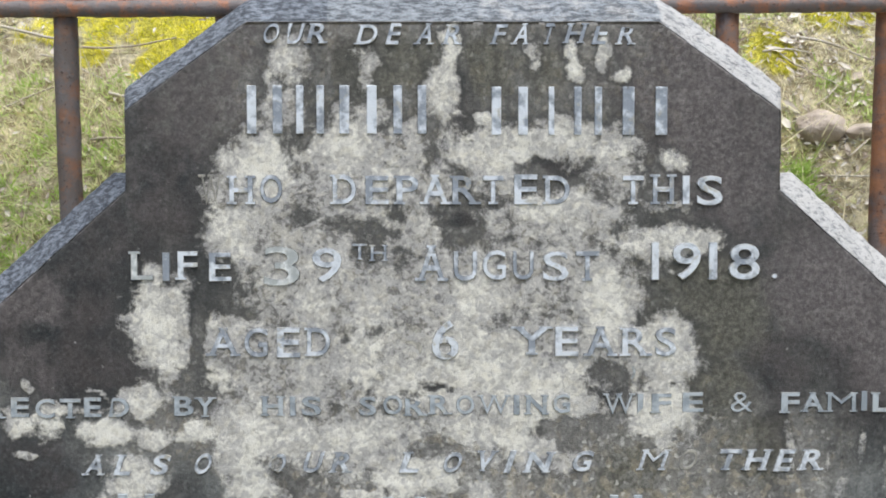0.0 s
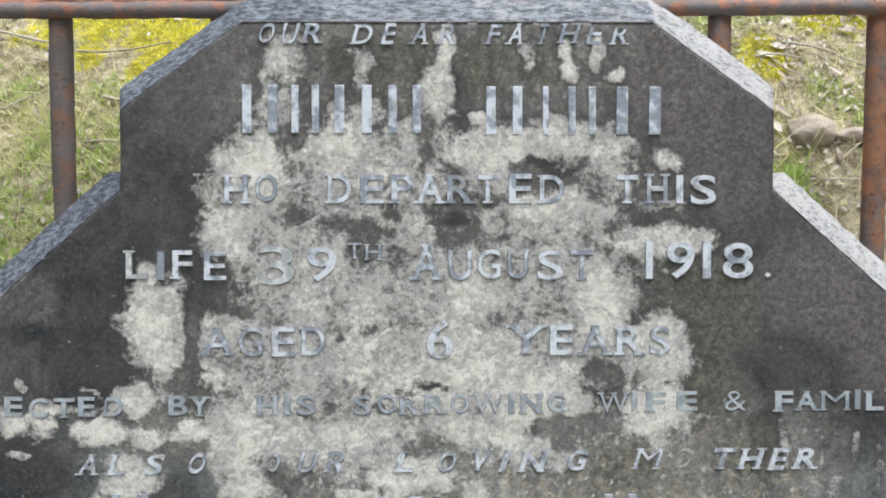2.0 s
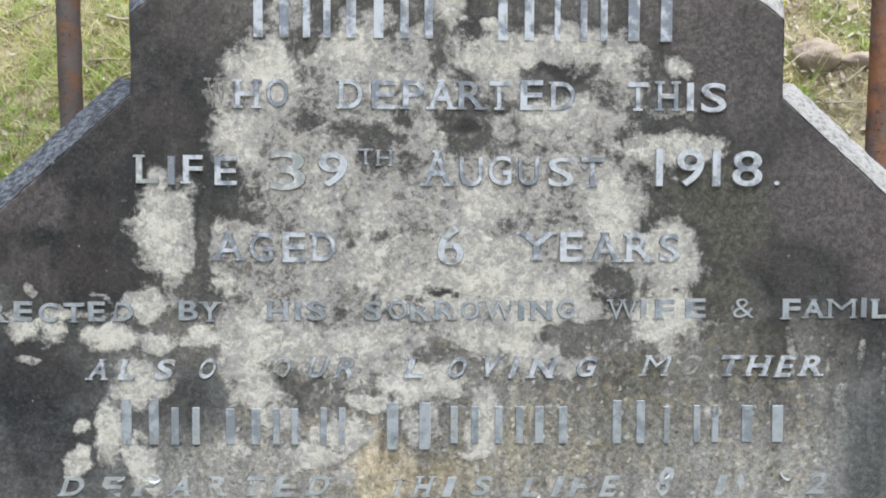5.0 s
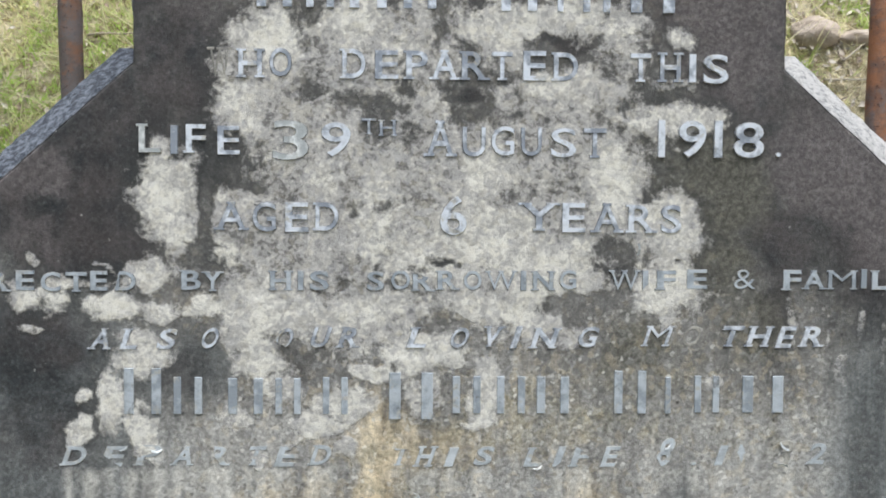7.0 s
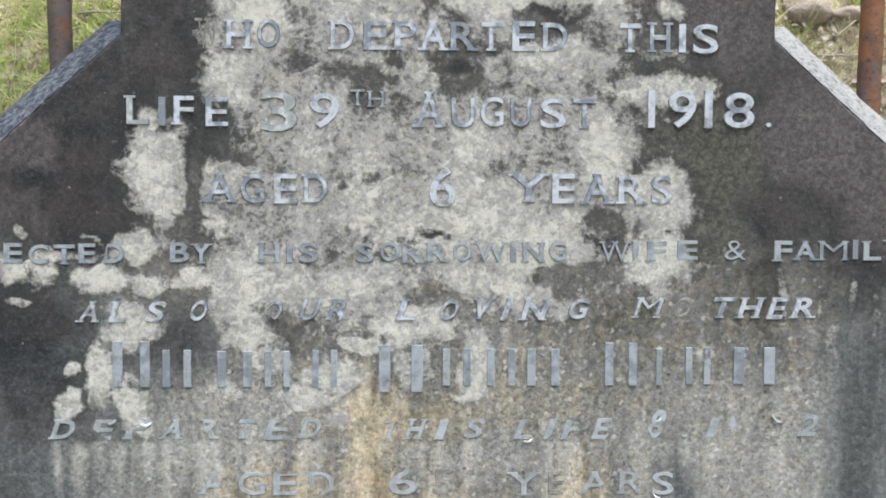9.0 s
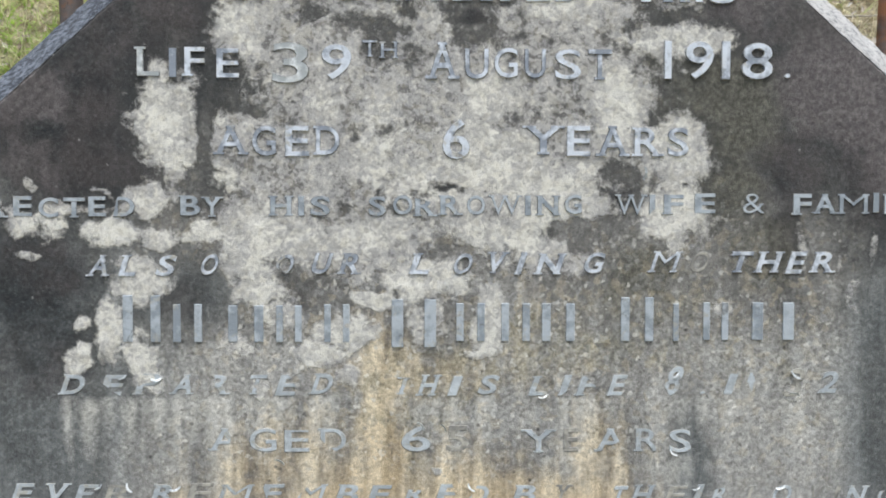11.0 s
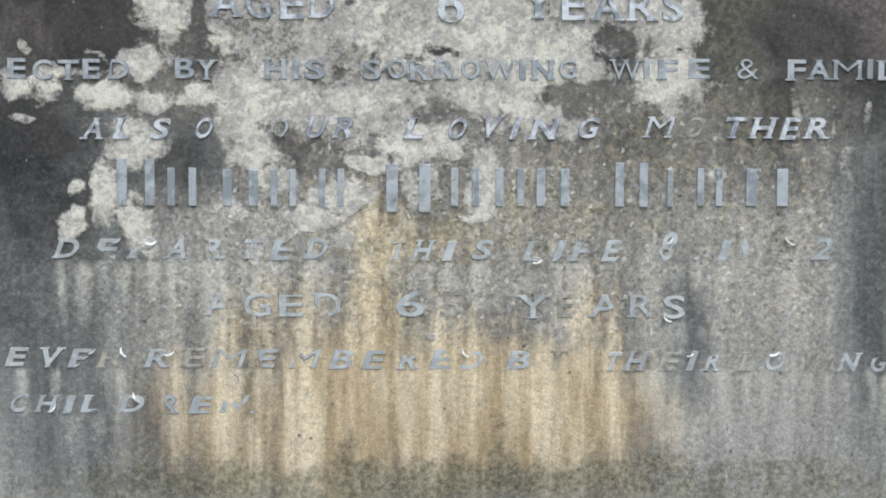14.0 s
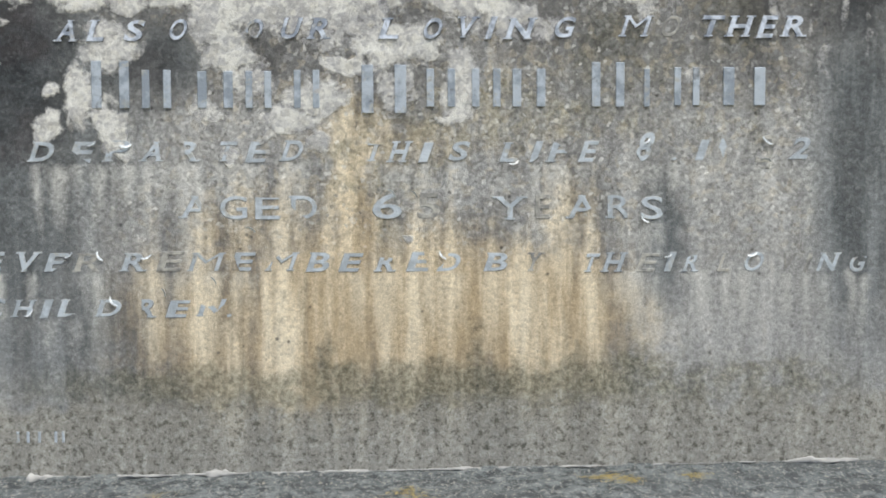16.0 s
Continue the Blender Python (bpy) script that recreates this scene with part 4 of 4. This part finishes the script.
def lead_curl(x, z, size, turn, seed):
    """A strip of lead peeled away from its letter and curled outwards."""
    rng = random.Random(seed)
    V, F = [], []
    for i in range(9):
        a = -1.3 + 2.6 * i / 8
        w = size * (0.32 - 0.16 * abs(i - 4) / 4)
        lift = 0.0008 + size * 0.28 * (1 - abs(i - 4) / 4)
        for k, (dr, dy) in enumerate(((-w / 2, 0.0), (w / 2, 0.25), (w / 2, 0.45), (-w / 2, 0.2))):
            r = size * 0.5 + dr
            px, pz = math.sin(a) * r, -math.cos(a) * r * 0.55
            c, d = math.cos(turn), math.sin(turn)
            V.append((x / 1000 + px * c - pz * d, -0.0006 - lift * (0.3 + dy) - 0.05, z / 1000 + px * d + pz * c - 0.22))
    F = [(i * 4 + k, i * 4 + (k + 1) % 4, i * 4 + 4 + (k + 1) % 4, i * 4 + 4 + k) for i in range(8) for k in range(4)]
    F += [(3, 2, 1, 0), (32, 33, 34, 35)]
    return mesh_object("lead_curl", V, F, LEAD_BRIGHT, headstone)


for k, (x, z, size, turn) in enumerate([(-243, 481, 0.013, 0.1), (-270, 482, 0.010, -0.3), (-264, 393, 0.012, 0.05), (-290, 394, 0.010, 0.0), (-229, 393, 0.013, 0.05),
                                        (-254, 357, 0.013, 0.0), (-176, 372, 0.010, 1.2), (-16, 440, 0.010, 2.6), (-34, 441, 0.012, 2.8), (-146, 412, 0.012, 1.6),
                                        (8, 393, 0.012, 0.05), (256, 393, 0.011, 0.1), (170, 484, 0.010, 0.2), (268, 484, 0.014, 0.4), (266, 466, 0.012, 2.2),
                                        (64, 467, 0.011, 0.3), (170, 421, 0.011, 0.2), (-216, 363, 0.010, 0.9), (-322, 348, 0.011, 1.4), (188, 392, 0.009, 0.7), (142, 644, 0.014, 0.5)]):
    lead_curl(x, z, size * 0.68, turn + 1.1 * math.sin(k * 2.3), k)


for x in (-333, -325, -316, -303, -297):
    inlay_bar(x, 243, 2.2, 9, LEAD_FAINT, 0.0004)


# ---- plinth ----
def build_plinth():
    plinth = thing("plinth", (0, -0.01, 0), "rough lichened concrete plinth under the headstone", "plinth")
    nx, ny = 160, 40
    xs, ys = np.linspace(-0.52, 0.52, nx), np.linspace(-0.16, 0.13, ny)
    X, Y = np.meshgrid(xs, ys)
    e = np.minimum(0.52 - np.abs(X), np.minimum(Y + 0.16, 0.13 - Y))
    Z = 0.2185 + 0.0142 * X + 0.0022 * field(X, Y, 0.02, 31) + 0.0014 * field(X, Y, 0.006, 32) - 0.008 * np.clip(1 - e / 0.012, 0, 1) ** 2
    V = np.stack([X, Y + 0.01, Z], -1).reshape(-1, 3)
    F = [(j * nx + i, j * nx + i + 1, (j + 1) * nx + i + 1, (j + 1) * nx + i) for j in range(ny - 1) for i in range(nx - 1)]
    ring = [i for i in range(nx)] + [j * nx + nx - 1 for j in range(1, ny)] + [(ny - 1) * nx + i for i in range(nx - 2, -1, -1)] + [j * nx for j in range(ny - 2, 0, -1)]
    low = V[ring].copy()
    low[:, 2] = -0.03
    k0 = len(V)
    V = np.concatenate([V, low])
    r = len(ring)
    F += [(ring[(k + 1) % r], ring[k], k0 + k, k0 + (k + 1) % r) for k in range(r)]
    spots = [(128, -24, 14, 10, 1), (146, -34, 10, 8, 0.8), (205, -30, 12, 8, 0.7), (-20, -60, 16, 10, 0.6), (-210, -45, 12, 9, 0.5)]
    mesh_object("body", V, F, CONCRETE, plinth, smooth=True, tint=blotches(V[:, 0], V[:, 1], spots))
    # crumbling mortar bead along the foot of the stone, with lumps
    xs = np.linspace(-0.325, 0.345, 420)
    rad = 0.0012 * np.clip(0.75 + 0.55 * field(xs, 0 * xs, 0.04, 33) + 0.6 * field(xs, 0 * xs, 0.007, 34), 0.1, 2)
    for c, width, size in ((-0.174, 0.012, 0.0035), (0.315, 0.022, 0.0018), (-0.318, 0.008, 0.0030), (-0.105, 0.006, 0.001)):
        rad += size * np.exp(-((xs - c) / width) ** 4) * (1 + 0.6 * field(xs, 0 * xs, 0.005, 35))
    V, F, T = [], [], []
    for i, x in enumerate(xs):
        for k in range(7):
            a = math.pi * k / 6
            r = rad[i] * (1 + 0.45 * float(field(x, 0.01 * k, 0.004, 36)))
            V.append((x, 0.010 - math.sin(a) * r * 1.5 - 0.001, 0.2185 + 0.0142 * x + 0.0004 + math.cos(a) * r * 0.9))
            T.append(0.5 + 0.5 * float(field(x, 0.01 * k, 0.012, 37)))
    F = [(i * 7 + k, i * 7 + k + 1, i * 7 + 8 + k, i * 7 + 7 + k) for i in range(len(xs) - 1) for k in range(6)]
    bead = mesh_object("mortar_bead", np.array(V), F, MORTAR, plinth, smooth=True, tint=T)
    tagged(bead, "crumbling pale mortar joint")
    return plinth


build_plinth()


# ---- iron fence ----
def tube(p, q, radius, segs=14, steps=24, wobble=0.0006, seed=0):
    p, q = Vector(p), Vector(q)
    d = (q - p).normalized()
    u = d.orthogonal().normalized()
    w = d.cross(u)
    V, F = [], []
    rng = random.Random(seed)
    for i in range(steps + 1):
        c = p.lerp(q, i / steps)
        for k in range(segs):
            a = 2 * math.pi * k / segs
            r = radius + rng.uniform(-wobble, wobble)
            V.append(c + (u * math.cos(a) + w * math.sin(a)) * r)
    for i in range(steps):
        for k in range(segs):
            F.append((i * segs + k, i * segs + (k + 1) % segs, (i + 1) * segs + (k + 1) % segs, (i + 1) * segs + k))
    F += [tuple(range(segs))[::-1], tuple(range(steps * segs, (steps + 1) * segs))]
    return V, F


FENCE_Y = 0.125


def build_fence():
    fence = thing("iron_fence", (0, FENCE_Y, 0.72), "rusted iron grave fence with round posts and flaking rail", "fence")
    base = Vector(fence.location)
    posts = (-0.644, -0.495, -0.3485, -0.202, -0.053, 0.096, 0.2489, 0.3945, 0.540, 0.686)
    for k, x in enumerate(posts):
        V, F = tube((x * 0.97, FENCE_Y, 0.42), (x, FENCE_Y, 0.952), 0.0106, seed=k)
        mesh_object("post", [v - base for v in V], F, RUST_ORANGE if x > 0 else RUST, fence, smooth=True)
    V, F = tube((-0.70, FENCE_Y - 0.010, 0.9500), (0.70, FENCE_Y - 0.010, 0.9590), 0.0074, 12, 160, 0.0007, 50)
    mesh_object("rail_lip", [v - base for v in V], F, RUST_LIP, fence, smooth=True)
    bm = bmesh.new()
    bmesh.ops.create_cube(bm, size=1.0, matrix=Matrix.Diagonal((1.40, 0.006, 0.040, 1)))
    bmesh.ops.subdivide_edges(bm, edges=[e for e in bm.edges if abs(e.verts[0].co.x - e.verts[1].co.x) > 1], cuts=140)
    bmesh.ops.translate(bm, verts=bm.verts[:], vec=(0, 0, 0.976 - base.z))
    for v in bm.verts:
        v.co.z += 0.0015 * float(field(v.co.x, v.co.z, 0.02, 60))
        v.co.y += 0.0015 * float(field(v.co.x, v.co.z, 0.03, 61))
    part("rail", bm, RUST_PINK, fence, "flat rail with pink flaking rust")
    for x in posts[1:-1]:
        bm = bmesh.new()
        bmesh.ops.create_uvsphere(bm, u_segments=14, v_segments=8, radius=0.013, matrix=Matrix.Translation((x, -0.004, 0.974 - base.z)) @ Matrix.Diagonal((1.7, 0.45, 0.75, 1)))
        part("rivet", bm, RUST, fence)
    return fence


build_fence()


# ---- bank cover ----
def on_bank(x, y):
    e = 0.004
    z = float(bank_height(np.array(x), np.array(y)))
    dx = (float(bank_height(np.array(x + e), np.array(y))) - z) / e
    dy = (float(bank_height(np.array(x), np.array(y + e))) - z) / e
    return Vector((x, y, z)), Vector((-dx, -dy, 1)).normalized()


def scatter(rng, n, x0, x1, y0, y1):
    x, y = rng.uniform(x0, x1, n), rng.uniform(y0, y1, n)
    z = bank_height(x, y)
    e = 0.004
    nx = -(bank_height(x + e, y) - z) / e
    ny = -(bank_height(x, y + e) - z) / e
    N = np.stack([nx, ny, np.ones(n)], -1)
    return np.stack([x, y, z], -1), N / np.linalg.norm(N, axis=1)[:, None]


def blades(name, n, area, length, width, droop, tint, mat, label, seed, keep=None):
    """Many curved, tapering blades in one mesh."""
    rng = np.random.default_rng(seed)
    P, N = scatter(rng, n, *area)
    beside = np.abs(P[:, 0]) > 0.19
    P, N = P[beside], N[beside]
    if keep is not None:
        k = keep(P, rng)
        P, N = P[k], N[k]
    n = len(P)
    L = rng.uniform(*length, n)[:, None]
    W = rng.uniform(*width, n)[:, None]
    out = rng.normal(0, 1, (n, 3))
    out /= np.linalg.norm(out, axis=1)[:, None]
    up = 0.35 * N + np.array([0, 0, 0.3]) + out * 0.85
    up /= np.linalg.norm(up, axis=1)[:, None]
    side = np.cross(up, rng.normal(0, 1, (n, 3)))
    side /= np.linalg.norm(side, axis=1)[:, None]
    bend = rng.normal(0, 1, (n, 3)) * droop
    pts = []
    for s, w in ((0, 1.0), (0.4, 0.85), (0.75, 0.55), (1.0, 0.08)):
        c = P - 0.004 * N + up * L * s + bend * L * s * s
        pts += [c - side * W * w / 2, c + side * W * w / 2]
    V = np.stack(pts, 1).reshape(-1, 3)
    base = (np.arange(n) * 8)[:, None]
    F = np.concatenate([base + np.array([[0, 1, 3, 2]]) + 2 * k for k in range(3)])
    t = np.repeat(np.clip(tint(P, rng), 0, 1), 8)
    ob = mesh_object(name, V, F, mat, tint=t)
    return tagged(ob, label, "grass" if "grass" in name else "moss", kind="stuff")


AREA = (-0.60, 0.60, 0.15, 0.43)
blades("grass", 230000, AREA, (0.005, 0.0135), (0.0015, 0.003), 0.5,
       lambda P, r: 0.36 + 0.24 * (P[:, 0] > 0) + 0.5 * patchy(P, 0.022, 71) + r.normal(0, 0.18, len(P)), GRASS,
       "short green and straw grass on the bank", 1,
       lambda P, r: (patchy(P, 0.05, 72) + r.normal(0, 0.3, len(P)) + 0.5 * patchy(P, 0.02, 75) + np.where(P[:, 0] < 0, (0.925 - P[:, 2]) * 7, -0.1) - 1.2 * moss_amount(P)) > 0.1)
blades("dry_grass", 34000, AREA, (0.008, 0.026), (0.0009, 0.0020), 0.9,
       lambda P, r: 0.85 + r.normal(0, 0.15, len(P)), GRASS, "dry straw-coloured grass lying on the bank", 2,
       lambda P, r: (moss_amount(P) < 0.35) & (patchy(P, 0.04, 78) + r.normal(0, 0.4, len(P)) > -0.1))


blades("moss", 300000, AREA, (0.004, 0.008), (0.0014, 0.0028), 0.3, lambda P, r: r.uniform(0.05, 0.65, len(P)) + 0.5 * (P[:, 0] < 0), MOSS,
       "bright yellow-green moss cushions on the bank", 3, lambda P, r: moss_amount(P) + r.normal(0, 0.06, len(P)) > 0.5)


blades("grass_tuft", 420, (0.338, 0.362, 0.212, 0.240), (0.012, 0.030), (0.0012, 0.0022), 0.35,
       lambda P, r: r.normal(0.05, 0.12, len(P)), GRASS, "green grass tuft growing in front of a rock", 4)


def leaf_mesh(name, n, area, size, seed, keep=None):
    """Curled dead leaves lying on the bank, in one mesh."""
    rng = np.random.default_rng(seed)
    P, N = scatter(rng, n, *area)
    if keep is not None:
        k = keep(P, rng)
        P, N = P[k], N[k]
    V, F, T = [], [], []
    for p, nn in zip(P, N):
        nn = Vector(nn)
        a = nn.orthogonal().normalized()
        a.rotate(Matrix.Rotation(rng.uniform(0, 6.28), 3, nn))
        a = (a + nn * rng.uniform(-0.2, 0.25)).normalized()
        b = nn.cross(a).normalized()
        L, W, C = rng.uniform(*size), rng.uniform(0.14, 0.48), rng.uniform(-0.25, 0.3)
        c0 = Vector(p) + nn * rng.uniform(0.001, 0.009)
        k0, t = len(V), rng.uniform(0, 1)
        for s, w in ((-0.5, 0.04), (-0.25, 0.75), (0.05, 1.0), (0.3, 0.7), (0.5, 0.03)):
            w *= rng.uniform(0.6, 1.3)
            mid = c0 + a * s * L + b * rng.uniform(-0.05, 0.05) * L + nn * C * L * (0.25 - s * s)
            V += [mid - b * w * L * W / 2 + nn * 0.15 * w * L * W, mid - nn * 0.0006, mid + b * w * L * W / 2 + nn * 0.15 * w * L * W]
            T += [t] * 3
        for r in range(4):
            for q in range(2):
                i = k0 + r * 3 + q
                F.append((i, i + 1, i + 4, i + 3))
    return mesh_object(name, np.array(V), F, LITTER, smooth=True, tint=T)


tagged(leaf_mesh("bark_litter", 130, (0.25, 0.60, 0.16, 0.43), (0.010, 0.026), 9),
       "larger pale dead leaves and bark flakes on the bank", "leaf litter", kind="stuff")
tagged(leaf_mesh("leaf_litter", 9000, AREA, (0.003, 0.011), 5, lambda P, r: (P[:, 0] > 0) | (r.uniform(0, 1, len(P)) < 0.2)),
       "small grey-brown dead leaves scattered on the bank", "leaf litter", kind="stuff")


def build_twig(x, y, length, angle, radius, seed):
    rng = random.Random(seed)
    p, nn = on_bank(x, y)
    a = Vector((math.cos(angle), 0.35 * math.sin(angle), math.sin(angle)))
    a = (a - nn * a.dot(nn)).normalized()
    V, F = [], []
    for i in range(9):
        s = i / 8 - 0.5
        c = p + a * length * s + nn * (0.005 + rng.uniform(0, 0.002)) + a.cross(nn) * 0.08 * length * math.sin(3 * s + seed)
        r = radius * (1 - 0.5 * i / 8)
        for k in range(6):
            g = math.pi * k / 3
            V.append(c + (nn * math.cos(g) + a.cross(nn) * math.sin(g)) * r)
    F = [(i * 6 + k, i * 6 + (k + 1) % 6, i * 6 + 6 + (k + 1) % 6, i * 6 + 6 + k) for i in range(8) for k in range(6)]
    F += [tuple(range(5, -1, -1)), tuple(range(48, 54))]
    ob = mesh_object("twig", V, F, TWIG, smooth=True, tint=[rng.random()] * len(V))
    tagged(ob, "thin grey dry twig lying in the grass", "twig", "twigs on the bank")


for k, (x, y, length, angle, r) in enumerate([(-0.45, 0.325, 0.1, -0.1, 0.0022), (-0.36, 0.32, 0.13, 0.2, 0.0016), (-0.33, 0.28, 0.05, 0.05, 0.002),
                                              (0.35, 0.265, 0.06, 0.25, 0.0015), (-0.43, 0.28, 0.07, 0.3, 0.0014), (0.41, 0.32, 0.09, -0.3, 0.0018),
                                              (0.395, 0.23, 0.06, 0.1, 0.0016), (-0.305, 0.245, 0.06, 0.6, 0.0012), (0.4, 0.29, 0.07, 0.9, 0.001),
                                              (0.385, 0.3, 0.08, -0.8, 0.0011), (0.42, 0.245, 0.05, 0.5, 0.0012), (0.36, 0.31, 0.06, 0.1, 0.0013),
                                              (-0.4, 0.3, 0.08, -0.3, 0.0011), (-0.335, 0.25, 0.06, 0.25, 0.0014)]):
    build_twig(x, y, length, angle, r, k)


def build_rock(x, y, size, stretch, seed, label):
    p, nn = on_bank(x, y)
    bm = bmesh.new()
    bmesh.ops.create_icosphere(bm, subdivisions=4, radius=1.0)
    for v in bm.verts:
        d = v.co.normalized()
        k = 1 + 0.13 * noise.noise(d * 1.3 + Vector((seed, 0, 0))) + 0.07 * noise.noise(d * 4 + Vector((0, seed, 0))) + 0.02 * noise.noise(d * 12)
        v.co = Vector((d.x * stretch[0], d.y * stretch[1], d.z * stretch[2])) * size * k
    for f in bm.faces:
        f.smooth = True
    me = bpy.data.meshes.new("rock")
    bm.to_mesh(me)
    bm.free()
    me.materials.append(ROCK)
    ob = new("rock", me)
    ob.location = p + nn * size * 0.08
    tagged(ob, label, "rock", "rocks on the bank")


build_rock(0.380, 0.262, 0.0265, (1.0, 0.8, 0.70), 1, "rounded brown rock half sunk in the bank")
build_rock(0.428, 0.256, 0.018, (1.4, 0.8, 0.5), 5, "flat grey-brown stone beside a larger rock")
